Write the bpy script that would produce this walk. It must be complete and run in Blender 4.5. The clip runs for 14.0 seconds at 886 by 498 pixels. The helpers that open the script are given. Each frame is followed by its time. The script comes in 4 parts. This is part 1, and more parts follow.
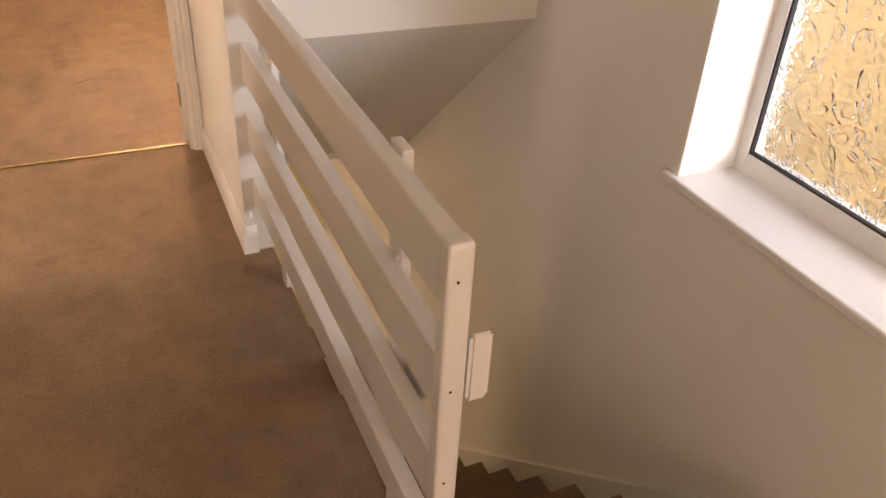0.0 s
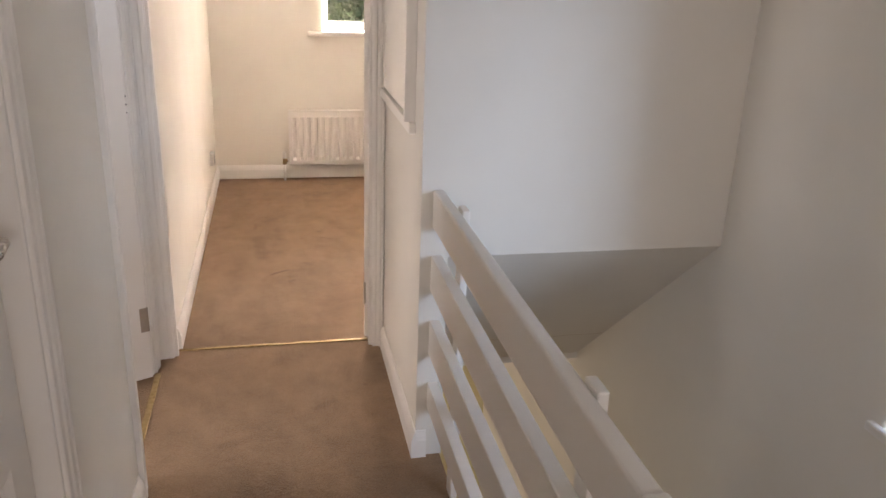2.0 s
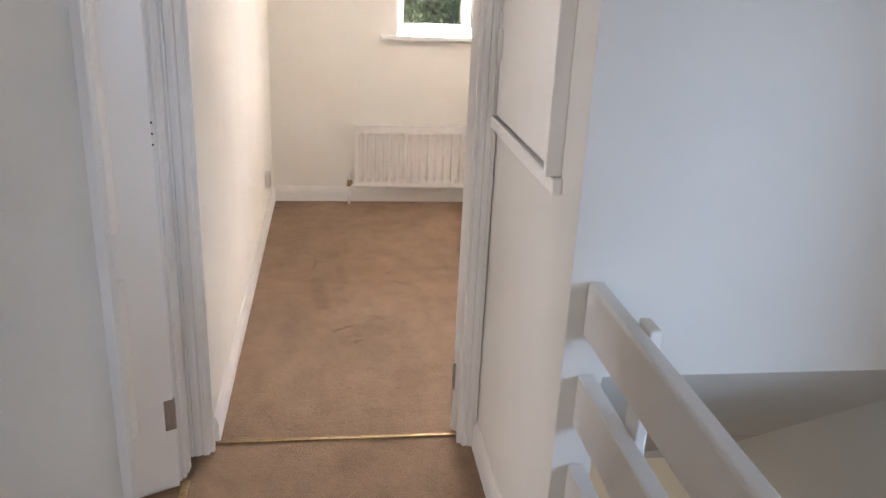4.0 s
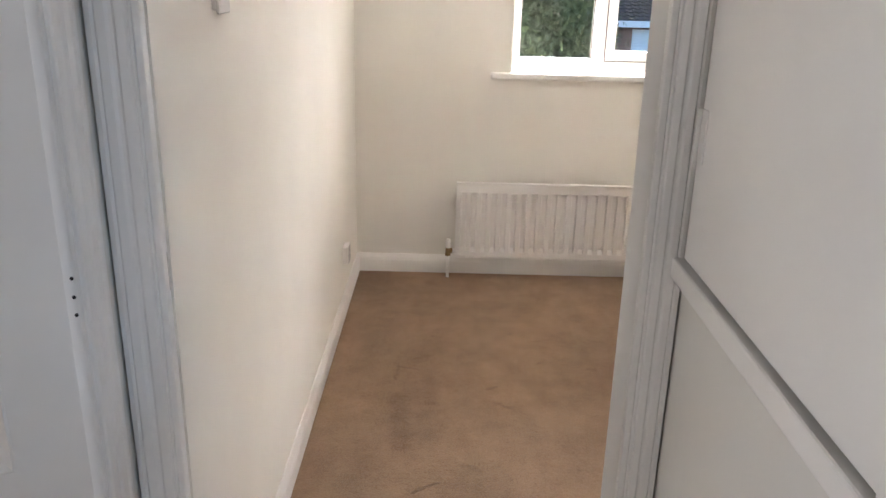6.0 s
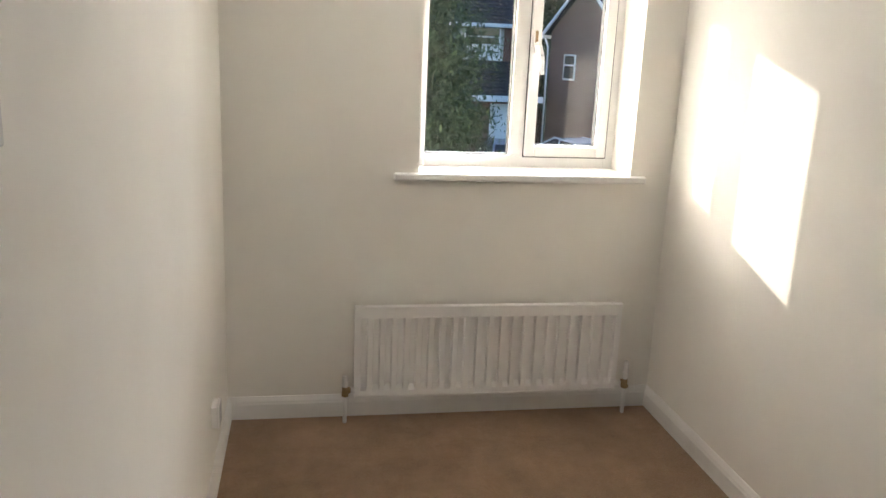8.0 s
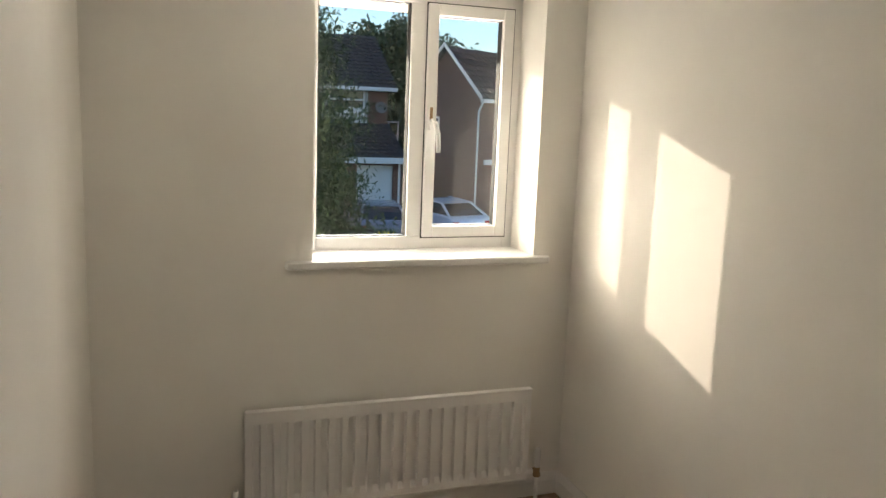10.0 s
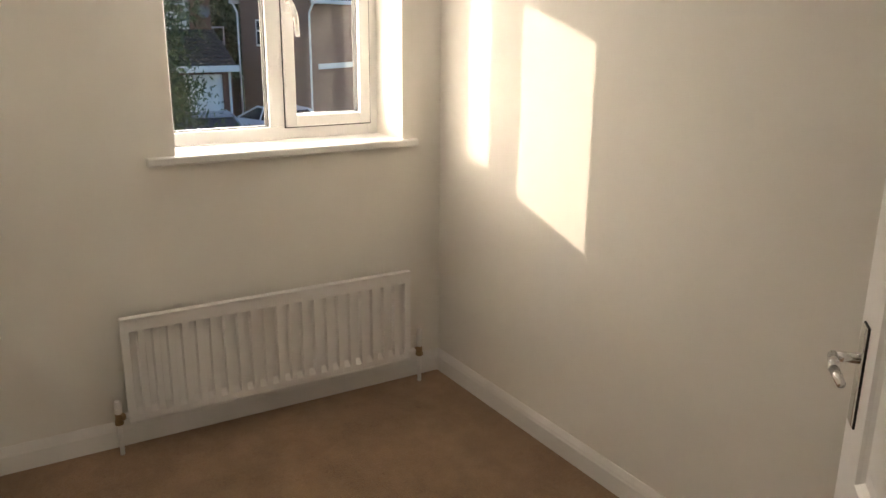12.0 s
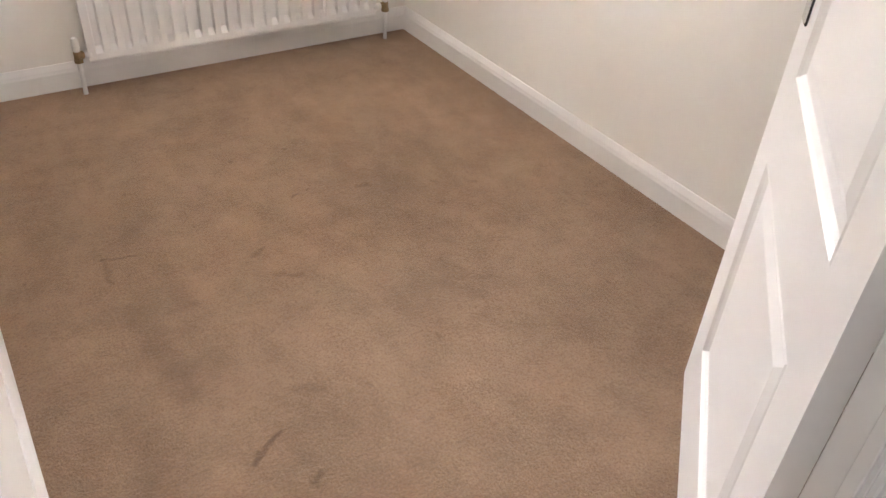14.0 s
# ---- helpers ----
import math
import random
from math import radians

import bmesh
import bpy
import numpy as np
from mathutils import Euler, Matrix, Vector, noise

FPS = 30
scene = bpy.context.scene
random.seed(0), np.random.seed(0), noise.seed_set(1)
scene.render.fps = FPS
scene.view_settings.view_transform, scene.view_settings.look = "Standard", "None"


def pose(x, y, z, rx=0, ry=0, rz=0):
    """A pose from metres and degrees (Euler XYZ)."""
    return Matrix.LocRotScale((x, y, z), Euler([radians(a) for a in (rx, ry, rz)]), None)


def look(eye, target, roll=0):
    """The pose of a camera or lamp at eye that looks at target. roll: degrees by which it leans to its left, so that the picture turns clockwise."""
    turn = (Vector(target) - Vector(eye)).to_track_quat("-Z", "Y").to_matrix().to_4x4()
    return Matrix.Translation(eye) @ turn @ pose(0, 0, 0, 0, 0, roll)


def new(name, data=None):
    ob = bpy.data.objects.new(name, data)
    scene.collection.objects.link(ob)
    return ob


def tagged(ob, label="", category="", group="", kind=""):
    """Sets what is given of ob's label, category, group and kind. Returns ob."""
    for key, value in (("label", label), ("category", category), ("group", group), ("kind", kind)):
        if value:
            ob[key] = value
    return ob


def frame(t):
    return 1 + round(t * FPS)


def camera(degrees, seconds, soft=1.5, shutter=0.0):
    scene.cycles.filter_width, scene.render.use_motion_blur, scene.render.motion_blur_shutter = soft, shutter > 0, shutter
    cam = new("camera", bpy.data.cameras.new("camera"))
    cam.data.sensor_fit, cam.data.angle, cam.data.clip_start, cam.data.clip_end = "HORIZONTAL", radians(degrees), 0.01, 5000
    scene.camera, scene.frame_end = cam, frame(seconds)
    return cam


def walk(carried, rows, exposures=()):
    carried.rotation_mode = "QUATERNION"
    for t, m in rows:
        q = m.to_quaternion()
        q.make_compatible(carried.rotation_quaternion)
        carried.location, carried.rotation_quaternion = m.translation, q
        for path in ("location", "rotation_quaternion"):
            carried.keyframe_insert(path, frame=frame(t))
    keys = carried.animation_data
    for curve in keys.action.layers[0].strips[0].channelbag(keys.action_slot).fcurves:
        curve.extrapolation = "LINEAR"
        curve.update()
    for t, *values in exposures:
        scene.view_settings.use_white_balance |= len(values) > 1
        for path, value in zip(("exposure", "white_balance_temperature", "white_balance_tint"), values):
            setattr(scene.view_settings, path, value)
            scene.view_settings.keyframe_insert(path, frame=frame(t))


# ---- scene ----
cam = camera(58.1, 14.0)
PATH = [
    (0, (0.506, -3.24, 1.545), (1.219, -1.727, 0.449), 3.3),
    (0.5, (0.502, -3.249, 1.572), (1.202, -1.659, 0.583), 3.2),
    (1, (0.487, -3.255, 1.586), (1.155, -1.57, 0.741), 3.4),
    (1.5, (0.467, -3.252, 1.602), (1.006, -1.471, 0.869), 2.7),
    (2, (0.444, -3.201, 1.616), (0.842, -1.365, 0.929), 2.1),
    (2.5, (0.422, -3.036, 1.603), (0.758, -1.183, 0.927), 2.3),
    (3, (0.385, -2.847, 1.587), (0.706, -0.99, 0.919), 3.1),
    (5.5, (0.452, -1.525, 1.525), (0.525, 0.338, 0.803), 1.1),
    (6, (0.475, -1.299, 1.56), (0.472, 0.589, 0.902), 1.4),
    (6.5, (0.428, -1.039, 1.588), (0.508, 0.883, 1.039), 1.3),
    (7, (0.396, -0.809, 1.582), (0.536, 1.12, 1.073), 2.1),
    (9.5, (0.239, -0.208, 1.616), (0.878, 1.641, 1.199), 2.0),
    (10, (0.25, -0.187, 1.648), (0.915, 1.67, 1.318), 2.2),
    (10.5, (0.256, -0.164, 1.666), (1.036, 1.662, 1.421), 1.2),
    (11, (0.171, -0.151, 1.675), (1.084, 1.616, 1.465), 1.2),
    (11.5, (0.142, -0.139, 1.634), (1.113, 1.583, 1.332), 0.9),
    (12, (0.13, -0.148, 1.555), (1.132, 1.495, 1.008), 0.5),
    (12.5, (0.116, -0.186, 1.473), (1.105, 1.346, 0.65), 1.0),
    (13, (0.087, -0.211, 1.403), (1.058, 1.199, 0.369), 2.1),
    (13.5, (0.076, -0.235, 1.379), (1.037, 1.084, 0.224), 2.5),
    (14, (0.09, -0.247, 1.381), (1.006, 1.071, 0.187), 3.9),
]
# seconds, stops, kelvin, tint: the clip's camera adapts as it turns from the stairs to the bright room
EXPOSURES = [
    (0.0, 3.7, 11600, 36), (1.0, 3.4, 11200, 33), (1.5, 3.3, 9600, 28), (2.0, 3.45, 7700, 24), (3.0, 3.5, 6700, 21), (5.5, 3.2, 6600, 17), (7.2, 2.8, 6300, 13),
    (9.3, 1.97, 7200, 11), (10.4, 1.77, 7200, 11), (11.2, 1.66, 7300, 11), (11.6, 1.9, 7400, 12), (12.0, 2.1, 7500, 15), (12.6, 2.72, 6600, 18), (13.2, 3.2, 6450, 19), (14.0, 3.5, 6350, 18),
]
walk(cam, [(t, look(eye, target, roll)) for t, eye, target, roll in PATH], EXPOSURES)


# ---- world, sun, added fill lamps ----
SUN_DIR = Vector((1.0, -1.19, -0.365)).normalized()
world = bpy.data.worlds.new("sky")
scene.world = world
world.use_nodes = True
wn = world.node_tree
sky = wn.nodes.new("ShaderNodeTexSky")
sky.sky_type, sky.sun_disc = "NISHITA", False
sky.sun_elevation, sky.sun_rotation = radians(13.2), radians(-40.0)
sky.dust_density, sky.ozone_density = 0.2, 4.0
wn.links.new(sky.outputs[0], wn.nodes["Background"].inputs[0])
wn.nodes["Background"].inputs[1].default_value = 0.08

sun = new("sun", bpy.data.lights.new("sun", "SUN"))
sun.data.energy, sun.data.angle, sun.data.color = 0.84, radians(0.5), (1.0, 0.92, 0.81)
sun.matrix_world = look((0, 0, 12), Vector((0, 0, 12)) + SUN_DIR)


# an added area lamp, kept out of view, that brightens what it faces
def fill_lamp(name, eye, target, w, h, watts, colour):
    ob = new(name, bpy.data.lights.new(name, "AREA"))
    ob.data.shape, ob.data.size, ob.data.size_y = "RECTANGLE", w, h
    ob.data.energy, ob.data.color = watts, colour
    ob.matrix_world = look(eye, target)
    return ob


# unseen lamps added outside the bedroom window, standing in for sky and ground light
fill_lamp("fill_bedroom_side", (3.9, 4.9, 2.1), (1.1, 3.0, 1.5), 2.6, 2.2, 40, (0.97, 0.97, 1.0))
fill_lamp("fill_bedroom_high", (2.1, 6.5, 3.55), (1.25, 3.0, 1.6), 2.4, 1.5, 125, (0.94, 0.97, 1.0))
fill_lamp("fill_bedroom_low", (2.5, 6.6, -1.0), (1.25, 2.9, 1.62), 1.4, 1.6, 135, (1.0, 0.97, 0.93))
# unseen blue lamp added outside, in place of sky light through the landing window
fill_lamp("fill_landing_window", (3.2, -3.9, 1.6), (1.6, -1.6, 0.95), 1.0, 1.3, 6.3, (0.46, 0.70, 1.0))
# unseen lamps added in side room, rear and hall, where no window is modelled
fill_lamp("fill_side_room", (-2.68, -0.9, 1.5), (0, -0.9, 1.4), 1.3, 1.1, 4.4, (0.93, 0.96, 1.0))
fill_lamp("fill_rear", (0.3, -5.75, 1.5), (0.3, 0, 1.3), 1.4, 1.1, 3.0, (0.93, 0.96, 1.0))
fill_lamp("fill_hall", (-0.85, 1.2, -1.4), (2, 1.2, -1.5), 0.8, 1.6, 1.2, (1.0, 0.97, 0.9))


# ---- materials ----
def principled(name, colour, rough=0.6, metal=0.0, spec=0.5):
    m = bpy.data.materials.new(name)
    m.use_nodes = True
    b = m.node_tree.nodes["Principled BSDF"]
    b.inputs["Base Color"].default_value = (*colour, 1)
    b.inputs["Roughness"].default_value = rough
    b.inputs["Metallic"].default_value = metal
    b.inputs["Specular IOR Level"].default_value = spec
    return m, m.node_tree, b


def coords(nt, scale=(1, 1, 1), world_space=True):
    mp = nt.nodes.new("ShaderNodeMapping")
    mp.inputs["Scale"].default_value = scale
    if world_space:
        g = nt.nodes.new("ShaderNodeNewGeometry")
        nt.links.new(g.outputs["Position"], mp.inputs[0])
    else:
        g = nt.nodes.new("ShaderNodeTexCoord")
        nt.links.new(g.outputs["Object"], mp.inputs[0])
    return mp


def noise_tex(nt, src, scale, detail=4.0, rough=0.55):
    n = nt.nodes.new("ShaderNodeTexNoise")
    n.inputs["Scale"].default_value, n.inputs["Detail"].default_value, n.inputs["Roughness"].default_value = scale, detail, rough
    nt.links.new(src.outputs[0], n.inputs["Vector"])
    return n


def ramp(nt, src, stops):
    r = nt.nodes.new("ShaderNodeValToRGB")
    e = r.color_ramp.elements
    while len(e) < len(stops):
        e.new(0.5)
    for k, (p, c) in enumerate(stops):
        e[k].position, e[k].color = p, (*c, 1)
    nt.links.new(src.outputs[0], r.inputs[0])
    return r


def mix(nt, a, b, fac, mode="MULTIPLY"):
    m = nt.nodes.new("ShaderNodeMix")
    m.data_type, m.blend_type = "RGBA", mode
    if isinstance(fac, float):
        m.inputs[0].default_value = fac
    else:
        nt.links.new(fac.outputs[0], m.inputs[0])
    nt.links.new(a.outputs[0] if a.bl_idname != "ShaderNodeMix" else a.outputs[2], m.inputs[6])
    if isinstance(b, tuple):
        m.inputs[7].default_value = (*b, 1)
    else:
        nt.links.new(b.outputs[0] if b.bl_idname != "ShaderNodeMix" else b.outputs[2], m.inputs[7])
    return m


def bump(nt, bsdf, src, strength, dist):
    b = nt.nodes.new("ShaderNodeBump")
    b.inputs["Strength"].default_value, b.inputs["Distance"].default_value = strength, dist
    nt.links.new(src.outputs[0], b.inputs["Height"])
    nt.links.new(b.outputs[0], bsdf.inputs["Normal"])


def painted(name, colour, rough, grain=180.0, strength=0.12, dist=0.001, vary=0.06, spec=0.4):
    m, nt, b = principled(name, colour, rough, spec=spec)
    c = coords(nt)
    big = noise_tex(nt, c, 1.7, 3)
    lo = tuple(v * (1 - vary) for v in colour)
    r = ramp(nt, big, [(0.35, lo), (0.68, colour)])
    nt.links.new(r.outputs[0], b.inputs["Base Color"])
    fine = noise_tex(nt, c, grain, 3)
    bump(nt, b, fine, strength, dist)
    return m


WALL = painted("wall_emulsion", (0.86, 0.83, 0.765), 0.82, 140, 0.16, 0.0012, 0.05, 0.3)
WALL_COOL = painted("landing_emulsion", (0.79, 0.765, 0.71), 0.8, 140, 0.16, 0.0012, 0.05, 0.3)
CEIL = painted("ceiling_paint", (0.86, 0.85, 0.82), 0.9, 60, 0.3, 0.003, 0.04, 0.2)
GLOSS = painted("white_gloss_paint", (0.86, 0.84, 0.805), 0.3, 70, 0.06, 0.0008, 0.04)
RADW = painted("radiator_enamel", (0.87, 0.85, 0.82), 0.32, 60, 0.03, 0.0005, 0.03)
UPVC = painted("white_upvc", (0.84, 0.83, 0.80), 0.28, 50, 0.02, 0.0005, 0.03)
HALLY = painted("hall_cream_paint", (0.80, 0.72, 0.45), 0.8, 140, 0.14, 0.001, 0.05, 0.3)
PLASTIC = painted("switch_plastic", (0.82, 0.80, 0.77), 0.25, 40, 0.02, 0.0004, 0.02)
GASKET, _, _ = principled("black_gasket", (0.02, 0.02, 0.02), 0.6)
DARK, _, _ = principled("dark_recess", (0.03, 0.028, 0.025), 0.8)


def metal(name, colour, rough):
    m, nt, b = principled(name, colour, rough, 1.0)
    n = noise_tex(nt, coords(nt, world_space=False), 60, 4)
    r = ramp(nt, n, [(0.3, (rough * 0.7,) * 3), (0.75, (min(1, rough * 1.6),) * 3)])
    nt.links.new(r.outputs[0], b.inputs["Roughness"])
    return m


STEEL = metal("hinge_steel", (0.45, 0.42, 0.38), 0.4)
CHROME = metal("chrome", (0.75, 0.74, 0.72), 0.15)
STRIPBRASS = metal("dull_brass_strip", (0.36, 0.26, 0.13), 0.62)
OLDBRASS = metal("valve_brass", (0.38, 0.27, 0.15), 0.45)


def scuff(nt, pos, a, b, width, depth, colour):
    """A soft-edged mark on the floor along the line from a to b: white outside it, colour on it."""
    vx, vy = b[0] - a[0], b[1] - a[1]
    n2 = vx * vx + vy * vy
    off = nt.nodes.new("ShaderNodeVectorMath")
    off.operation, off.inputs[1].default_value = "SUBTRACT", (a[0], a[1], 0)
    nt.links.new(pos.outputs[0], off.inputs[0])
    dot = nt.nodes.new("ShaderNodeVectorMath")
    dot.operation, dot.inputs[1].default_value = "DOT_PRODUCT", (vx / n2, vy / n2, 0)
    nt.links.new(off.outputs[0], dot.inputs[0])
    lim = nt.nodes.new("ShaderNodeClamp")
    nt.links.new(dot.outputs["Value"], lim.inputs[0])
    on = nt.nodes.new("ShaderNodeVectorMath")
    on.operation, on.inputs[0].default_value = "SCALE", (vx, vy, 0)
    nt.links.new(lim.outputs[0], on.inputs["Scale"])
    far = nt.nodes.new("ShaderNodeVectorMath")
    far.operation = "DISTANCE"
    nt.links.new(off.outputs[0], far.inputs[0])
    nt.links.new(on.outputs[0], far.inputs[1])
    edge = nt.nodes.new("ShaderNodeMapRange")
    edge.inputs["From Min"].default_value, edge.inputs["From Max"].default_value = width * 0.3, width
    edge.inputs["To Min"].default_value, edge.inputs["To Max"].default_value = depth, 0.0
    nt.links.new(far.outputs["Value"], edge.inputs["Value"])
    m = nt.nodes.new("ShaderNodeMix")
    m.data_type, m.blend_type = "RGBA", "MIX"
    nt.links.new(edge.outputs[0], m.inputs[0])
    m.inputs[6].default_value, m.inputs[7].default_value = (1, 1, 1, 1), (*colour, 1)
    return m


# drag marks, dents and trodden dirt on the bedroom carpet: ends, width, strength
SCUFFS = [
    ((0.397, 0.835), (0.471, 0.884), 0.009, 0.85), ((0.483, 0.723), (0.508, 0.738), 0.012, 0.6), ((0.884, 1.734), (0.892, 1.737), 0.011, 0.7),
    ((0.313, 1.42), (0.338, 1.08), 0.05, 0.34), ((0.43, 1.58), (0.436, 1.385), 0.035, 0.30), ((0.295, 1.68), (0.37, 1.66), 0.009, 0.5),
    ((0.30, 1.68), (0.29, 1.56), 0.010, 0.4), ((0.66, 1.50), (0.70, 1.52), 0.012, 0.4), ((0.69, 1.39), (0.74, 1.37), 0.018, 0.4),
    ((1.06, 1.14), (1.13, 1.05), 0.03, 0.25), ((1.085, 1.69), (1.12, 1.685), 0.010, 0.45), ((0.55, 0.98), (0.60, 0.96), 0.018, 0.3),
    ((0.22, -0.75), (0.30, -0.72), 0.03, 0.3), ((0.55, -0.55), (0.62, -0.5), 0.02, 0.3),
]


def carpet_material(name, colour):
    m, nt, b = principled(name, colour, 0.95, spec=0.1)
    c = coords(nt)
    dk = tuple(v * 0.84 for v in colour)
    lt = tuple(min(1, v * 1.12) for v in colour)
    big = noise_tex(nt, c, 2.1, 5, 0.6)
    r1 = ramp(nt, big, [(0.33, dk), (0.52, colour), (0.68, lt)])
    # trodden blotches, and the pile brushed both ways
    blot = noise_tex(nt, c, 7.5, 5, 0.7)
    r7 = ramp(nt, blot, [(0.36, (0.86, 0.85, 0.83)), (0.58, (1.03, 1.03, 1.02))])
    mid = noise_tex(nt, coords(nt, (11, 4, 9)), 1.0, 6, 0.7)
    r2 = ramp(nt, mid, [(0.36, (0.9, 0.89, 0.88)), (0.56, (1.0, 1.0, 1.0))])
    # twisted tufts
    fine = noise_tex(nt, c, 150, 3, 0.8)
    r3 = ramp(nt, fine, [(0.34, (0.74, 0.72, 0.70)), (0.62, (1.08, 1.08, 1.08))])
    # small dark dents
    spots = noise_tex(nt, coords(nt, (26, 19, 20)), 1.0, 2, 0.5)
    r4 = ramp(nt, spots, [(0.69, (1, 1, 1)), (0.76, (0.6, 0.55, 0.5))])
    m1 = mix(nt, r1, r2, 1.0)
    m1 = mix(nt, m1, r7, 1.0)
    m1 = mix(nt, m1, r3, 1.0)
    m1 = mix(nt, m1, r4, 0.55)
    # the marks' edges wander with the pile
    wob = nt.nodes.new("ShaderNodeMix")
    wob.data_type, wob.blend_type = "RGBA", "LINEAR_LIGHT"
    wob.inputs[0].default_value = 0.022
    nt.links.new(c.outputs[0], wob.inputs[6])
    nt.links.new(noise_tex(nt, c, 28, 3, 0.6).outputs["Color"], wob.inputs[7])
    flat = nt.nodes.new("ShaderNodeVectorMath")
    flat.operation, flat.inputs[1].default_value = "MULTIPLY", (1, 1, 0)
    nt.links.new(wob.outputs[2], flat.inputs[0])
    for a, e, w, d in SCUFFS:
        m1 = mix(nt, m1, scuff(nt, flat, a, e, w, d, (0.5, 0.44, 0.39)), 1.0)
    nt.links.new(m1.outputs[2], b.inputs["Base Color"])
    b.inputs["Sheen Weight"].default_value = 0.15
    b.inputs["Sheen Roughness"].default_value = 0.6
    pile = noise_tex(nt, c, 240, 3, 0.7)
    tuft = noise_tex(nt, c, 42, 5, 0.75)
    add = nt.nodes.new("ShaderNodeMath")
    add.operation, add.inputs[1].default_value = "MULTIPLY_ADD", 0.5
    nt.links.new(pile.outputs[0], add.inputs[0])
    nt.links.new(tuft.outputs[0], add.inputs[2])
    bump(nt, b, add, 0.9, 0.016)
    return m


CARPET = carpet_material("tan_carpet", (0.39, 0.25, 0.152))
STAIRC = carpet_material("stair_carpet", (0.36, 0.225, 0.135))


def wood_material(name, a, c2, rough):
    m, nt, b = principled(name, a, rough)
    n = noise_tex(nt, coords(nt, (3, 60, 60)), 1.0, 5, 0.6)
    r = ramp(nt, n, [(0.3, c2), (0.7, a)])
    nt.links.new(r.outputs[0], b.inputs["Base Color"])
    b.inputs["Coat Weight"].default_value = 0.3
    return m


PINE = wood_material("varnished_pine", (0.50, 0.22, 0.06), (0.34, 0.13, 0.03), 0.35)


def glass_material(name, rough=0.0, tint=(1, 1, 1)):
    m, nt, b = principled(name, tint, rough)
    b.inputs["Transmission Weight"].default_value = 1.0
    b.inputs["IOR"].default_value = 1.45
    return m, nt, b


GLASS, _, _ = glass_material("clear_glass")
OBSCURE, ont, ob_ = glass_material("patterned_glass", 0.06, (1.0, 0.985, 0.95))
oc = coords(ont, (1, 1, 1))
warp = noise_tex(ont, oc, 5.5, 2, 0.5)
bent = ont.nodes.new("ShaderNodeMix")
bent.data_type, bent.blend_type = "RGBA", "LINEAR_LIGHT"
bent.inputs[0].default_value = 0.075
ont.links.new(oc.outputs[0], bent.inputs[6])
ont.links.new(warp.outputs["Color"], bent.inputs[7])


def curl_lines(nt, src, scale, radius, width, mask_scale):
    """Thin raised arcs: rings round scattered centres, broken up by a mask."""
    v = nt.nodes.new("ShaderNodeTexVoronoi")
    v.inputs["Scale"].default_value = scale
    nt.links.new(src.outputs[2], v.inputs["Vector"])
    off = nt.nodes.new("ShaderNodeMath")
    off.operation, off.inputs[1].default_value = "SUBTRACT", radius
    nt.links.new(v.outputs["Distance"], off.inputs[0])
    mag = nt.nodes.new("ShaderNodeMath")
    mag.operation = "ABSOLUTE"
    nt.links.new(off.outputs[0], mag.inputs[0])
    line = ramp(nt, mag, [(0.0, (1, 1, 1)), (width, (0, 0, 0))])
    cut = ramp(nt, noise_tex(nt, coords(nt), mask_scale, 1, 0.4), [(0.42, (0, 0, 0)), (0.5, (1, 1, 1))])
    return mix(nt, line, cut, 1.0)


curls = curl_lines(ont, bent, 16.0, 0.36, 0.11, 21)
for sc_, ra_, wi_, ma_ in ((23.0, 0.30, 0.14, 27), (11.0, 0.44, 0.08, 16), (11.0, 0.22, 0.07, 24), (18.0, 0.46, 0.10, 19)):
    curls = mix(ont, curls, curl_lines(ont, bent, sc_, ra_, wi_, ma_), 1.0, "LIGHTEN")
relief = ont.nodes.new("ShaderNodeRGBToBW")
ont.links.new(curls.outputs[2], relief.inputs[0])
bump(ont, ob_, relief, 0.58, 0.0036)


def brick_material(name, a, c2, mortar):
    m, nt, b = principled(name, a, 0.9)
    br = nt.nodes.new("ShaderNodeTexBrick")
    tc = nt.nodes.new("ShaderNodeTexCoord")
    mp = nt.nodes.new("ShaderNodeMapping")
    mp.inputs["Rotation"].default_value = (radians(90), 0, 0)
    nt.links.new(tc.outputs["Object"], mp.inputs[0])
    nt.links.new(mp.outputs[0], br.inputs["Vector"])
    br.inputs["Color1"].default_value, br.inputs["Color2"].default_value = (*a, 1), (*c2, 1)
    br.inputs["Mortar"].default_value = (*mortar, 1)
    br.inputs["Scale"].default_value = 4.4
    br.inputs["Mortar Size"].default_value = 0.015
    nt.links.new(br.outputs[0], b.inputs["Base Color"])
    return m


BRICK = brick_material("red_brick", (0.23, 0.105, 0.075), (0.19, 0.088, 0.066), (0.2, 0.12, 0.095))
BUFF = brick_material("buff_brick", (0.135, 0.13, 0.08), (0.11, 0.105, 0.064), (0.15, 0.145, 0.11))
TILE = painted("roof_tiles", (0.055, 0.05, 0.05), 0.8, 3, 0.2, 0.02, 0.4)
ASPHALT = painted("asphalt", (0.06, 0.06, 0.062), 0.9, 60, 0.4, 0.01, 0.3)
GRASS = painted("lawn", (0.06, 0.10, 0.03), 0.95, 30, 0.6, 0.03, 0.4)
FASCIA = painted("white_fascia", (0.78, 0.77, 0.75), 0.5, 20, 0.05, 0.002, 0.05)
SOFFIT = painted("peach_soffit", (0.78, 0.58, 0.42), 0.6, 20, 0.05, 0.002, 0.05)
PEBBLE = painted("render_panel", (0.45, 0.44, 0.42), 0.9, 40, 0.5, 0.01, 0.1)
DISHGREY = painted("dish_grey", (0.16, 0.16, 0.16), 0.6, 30, 0.1, 0.002, 0.1)
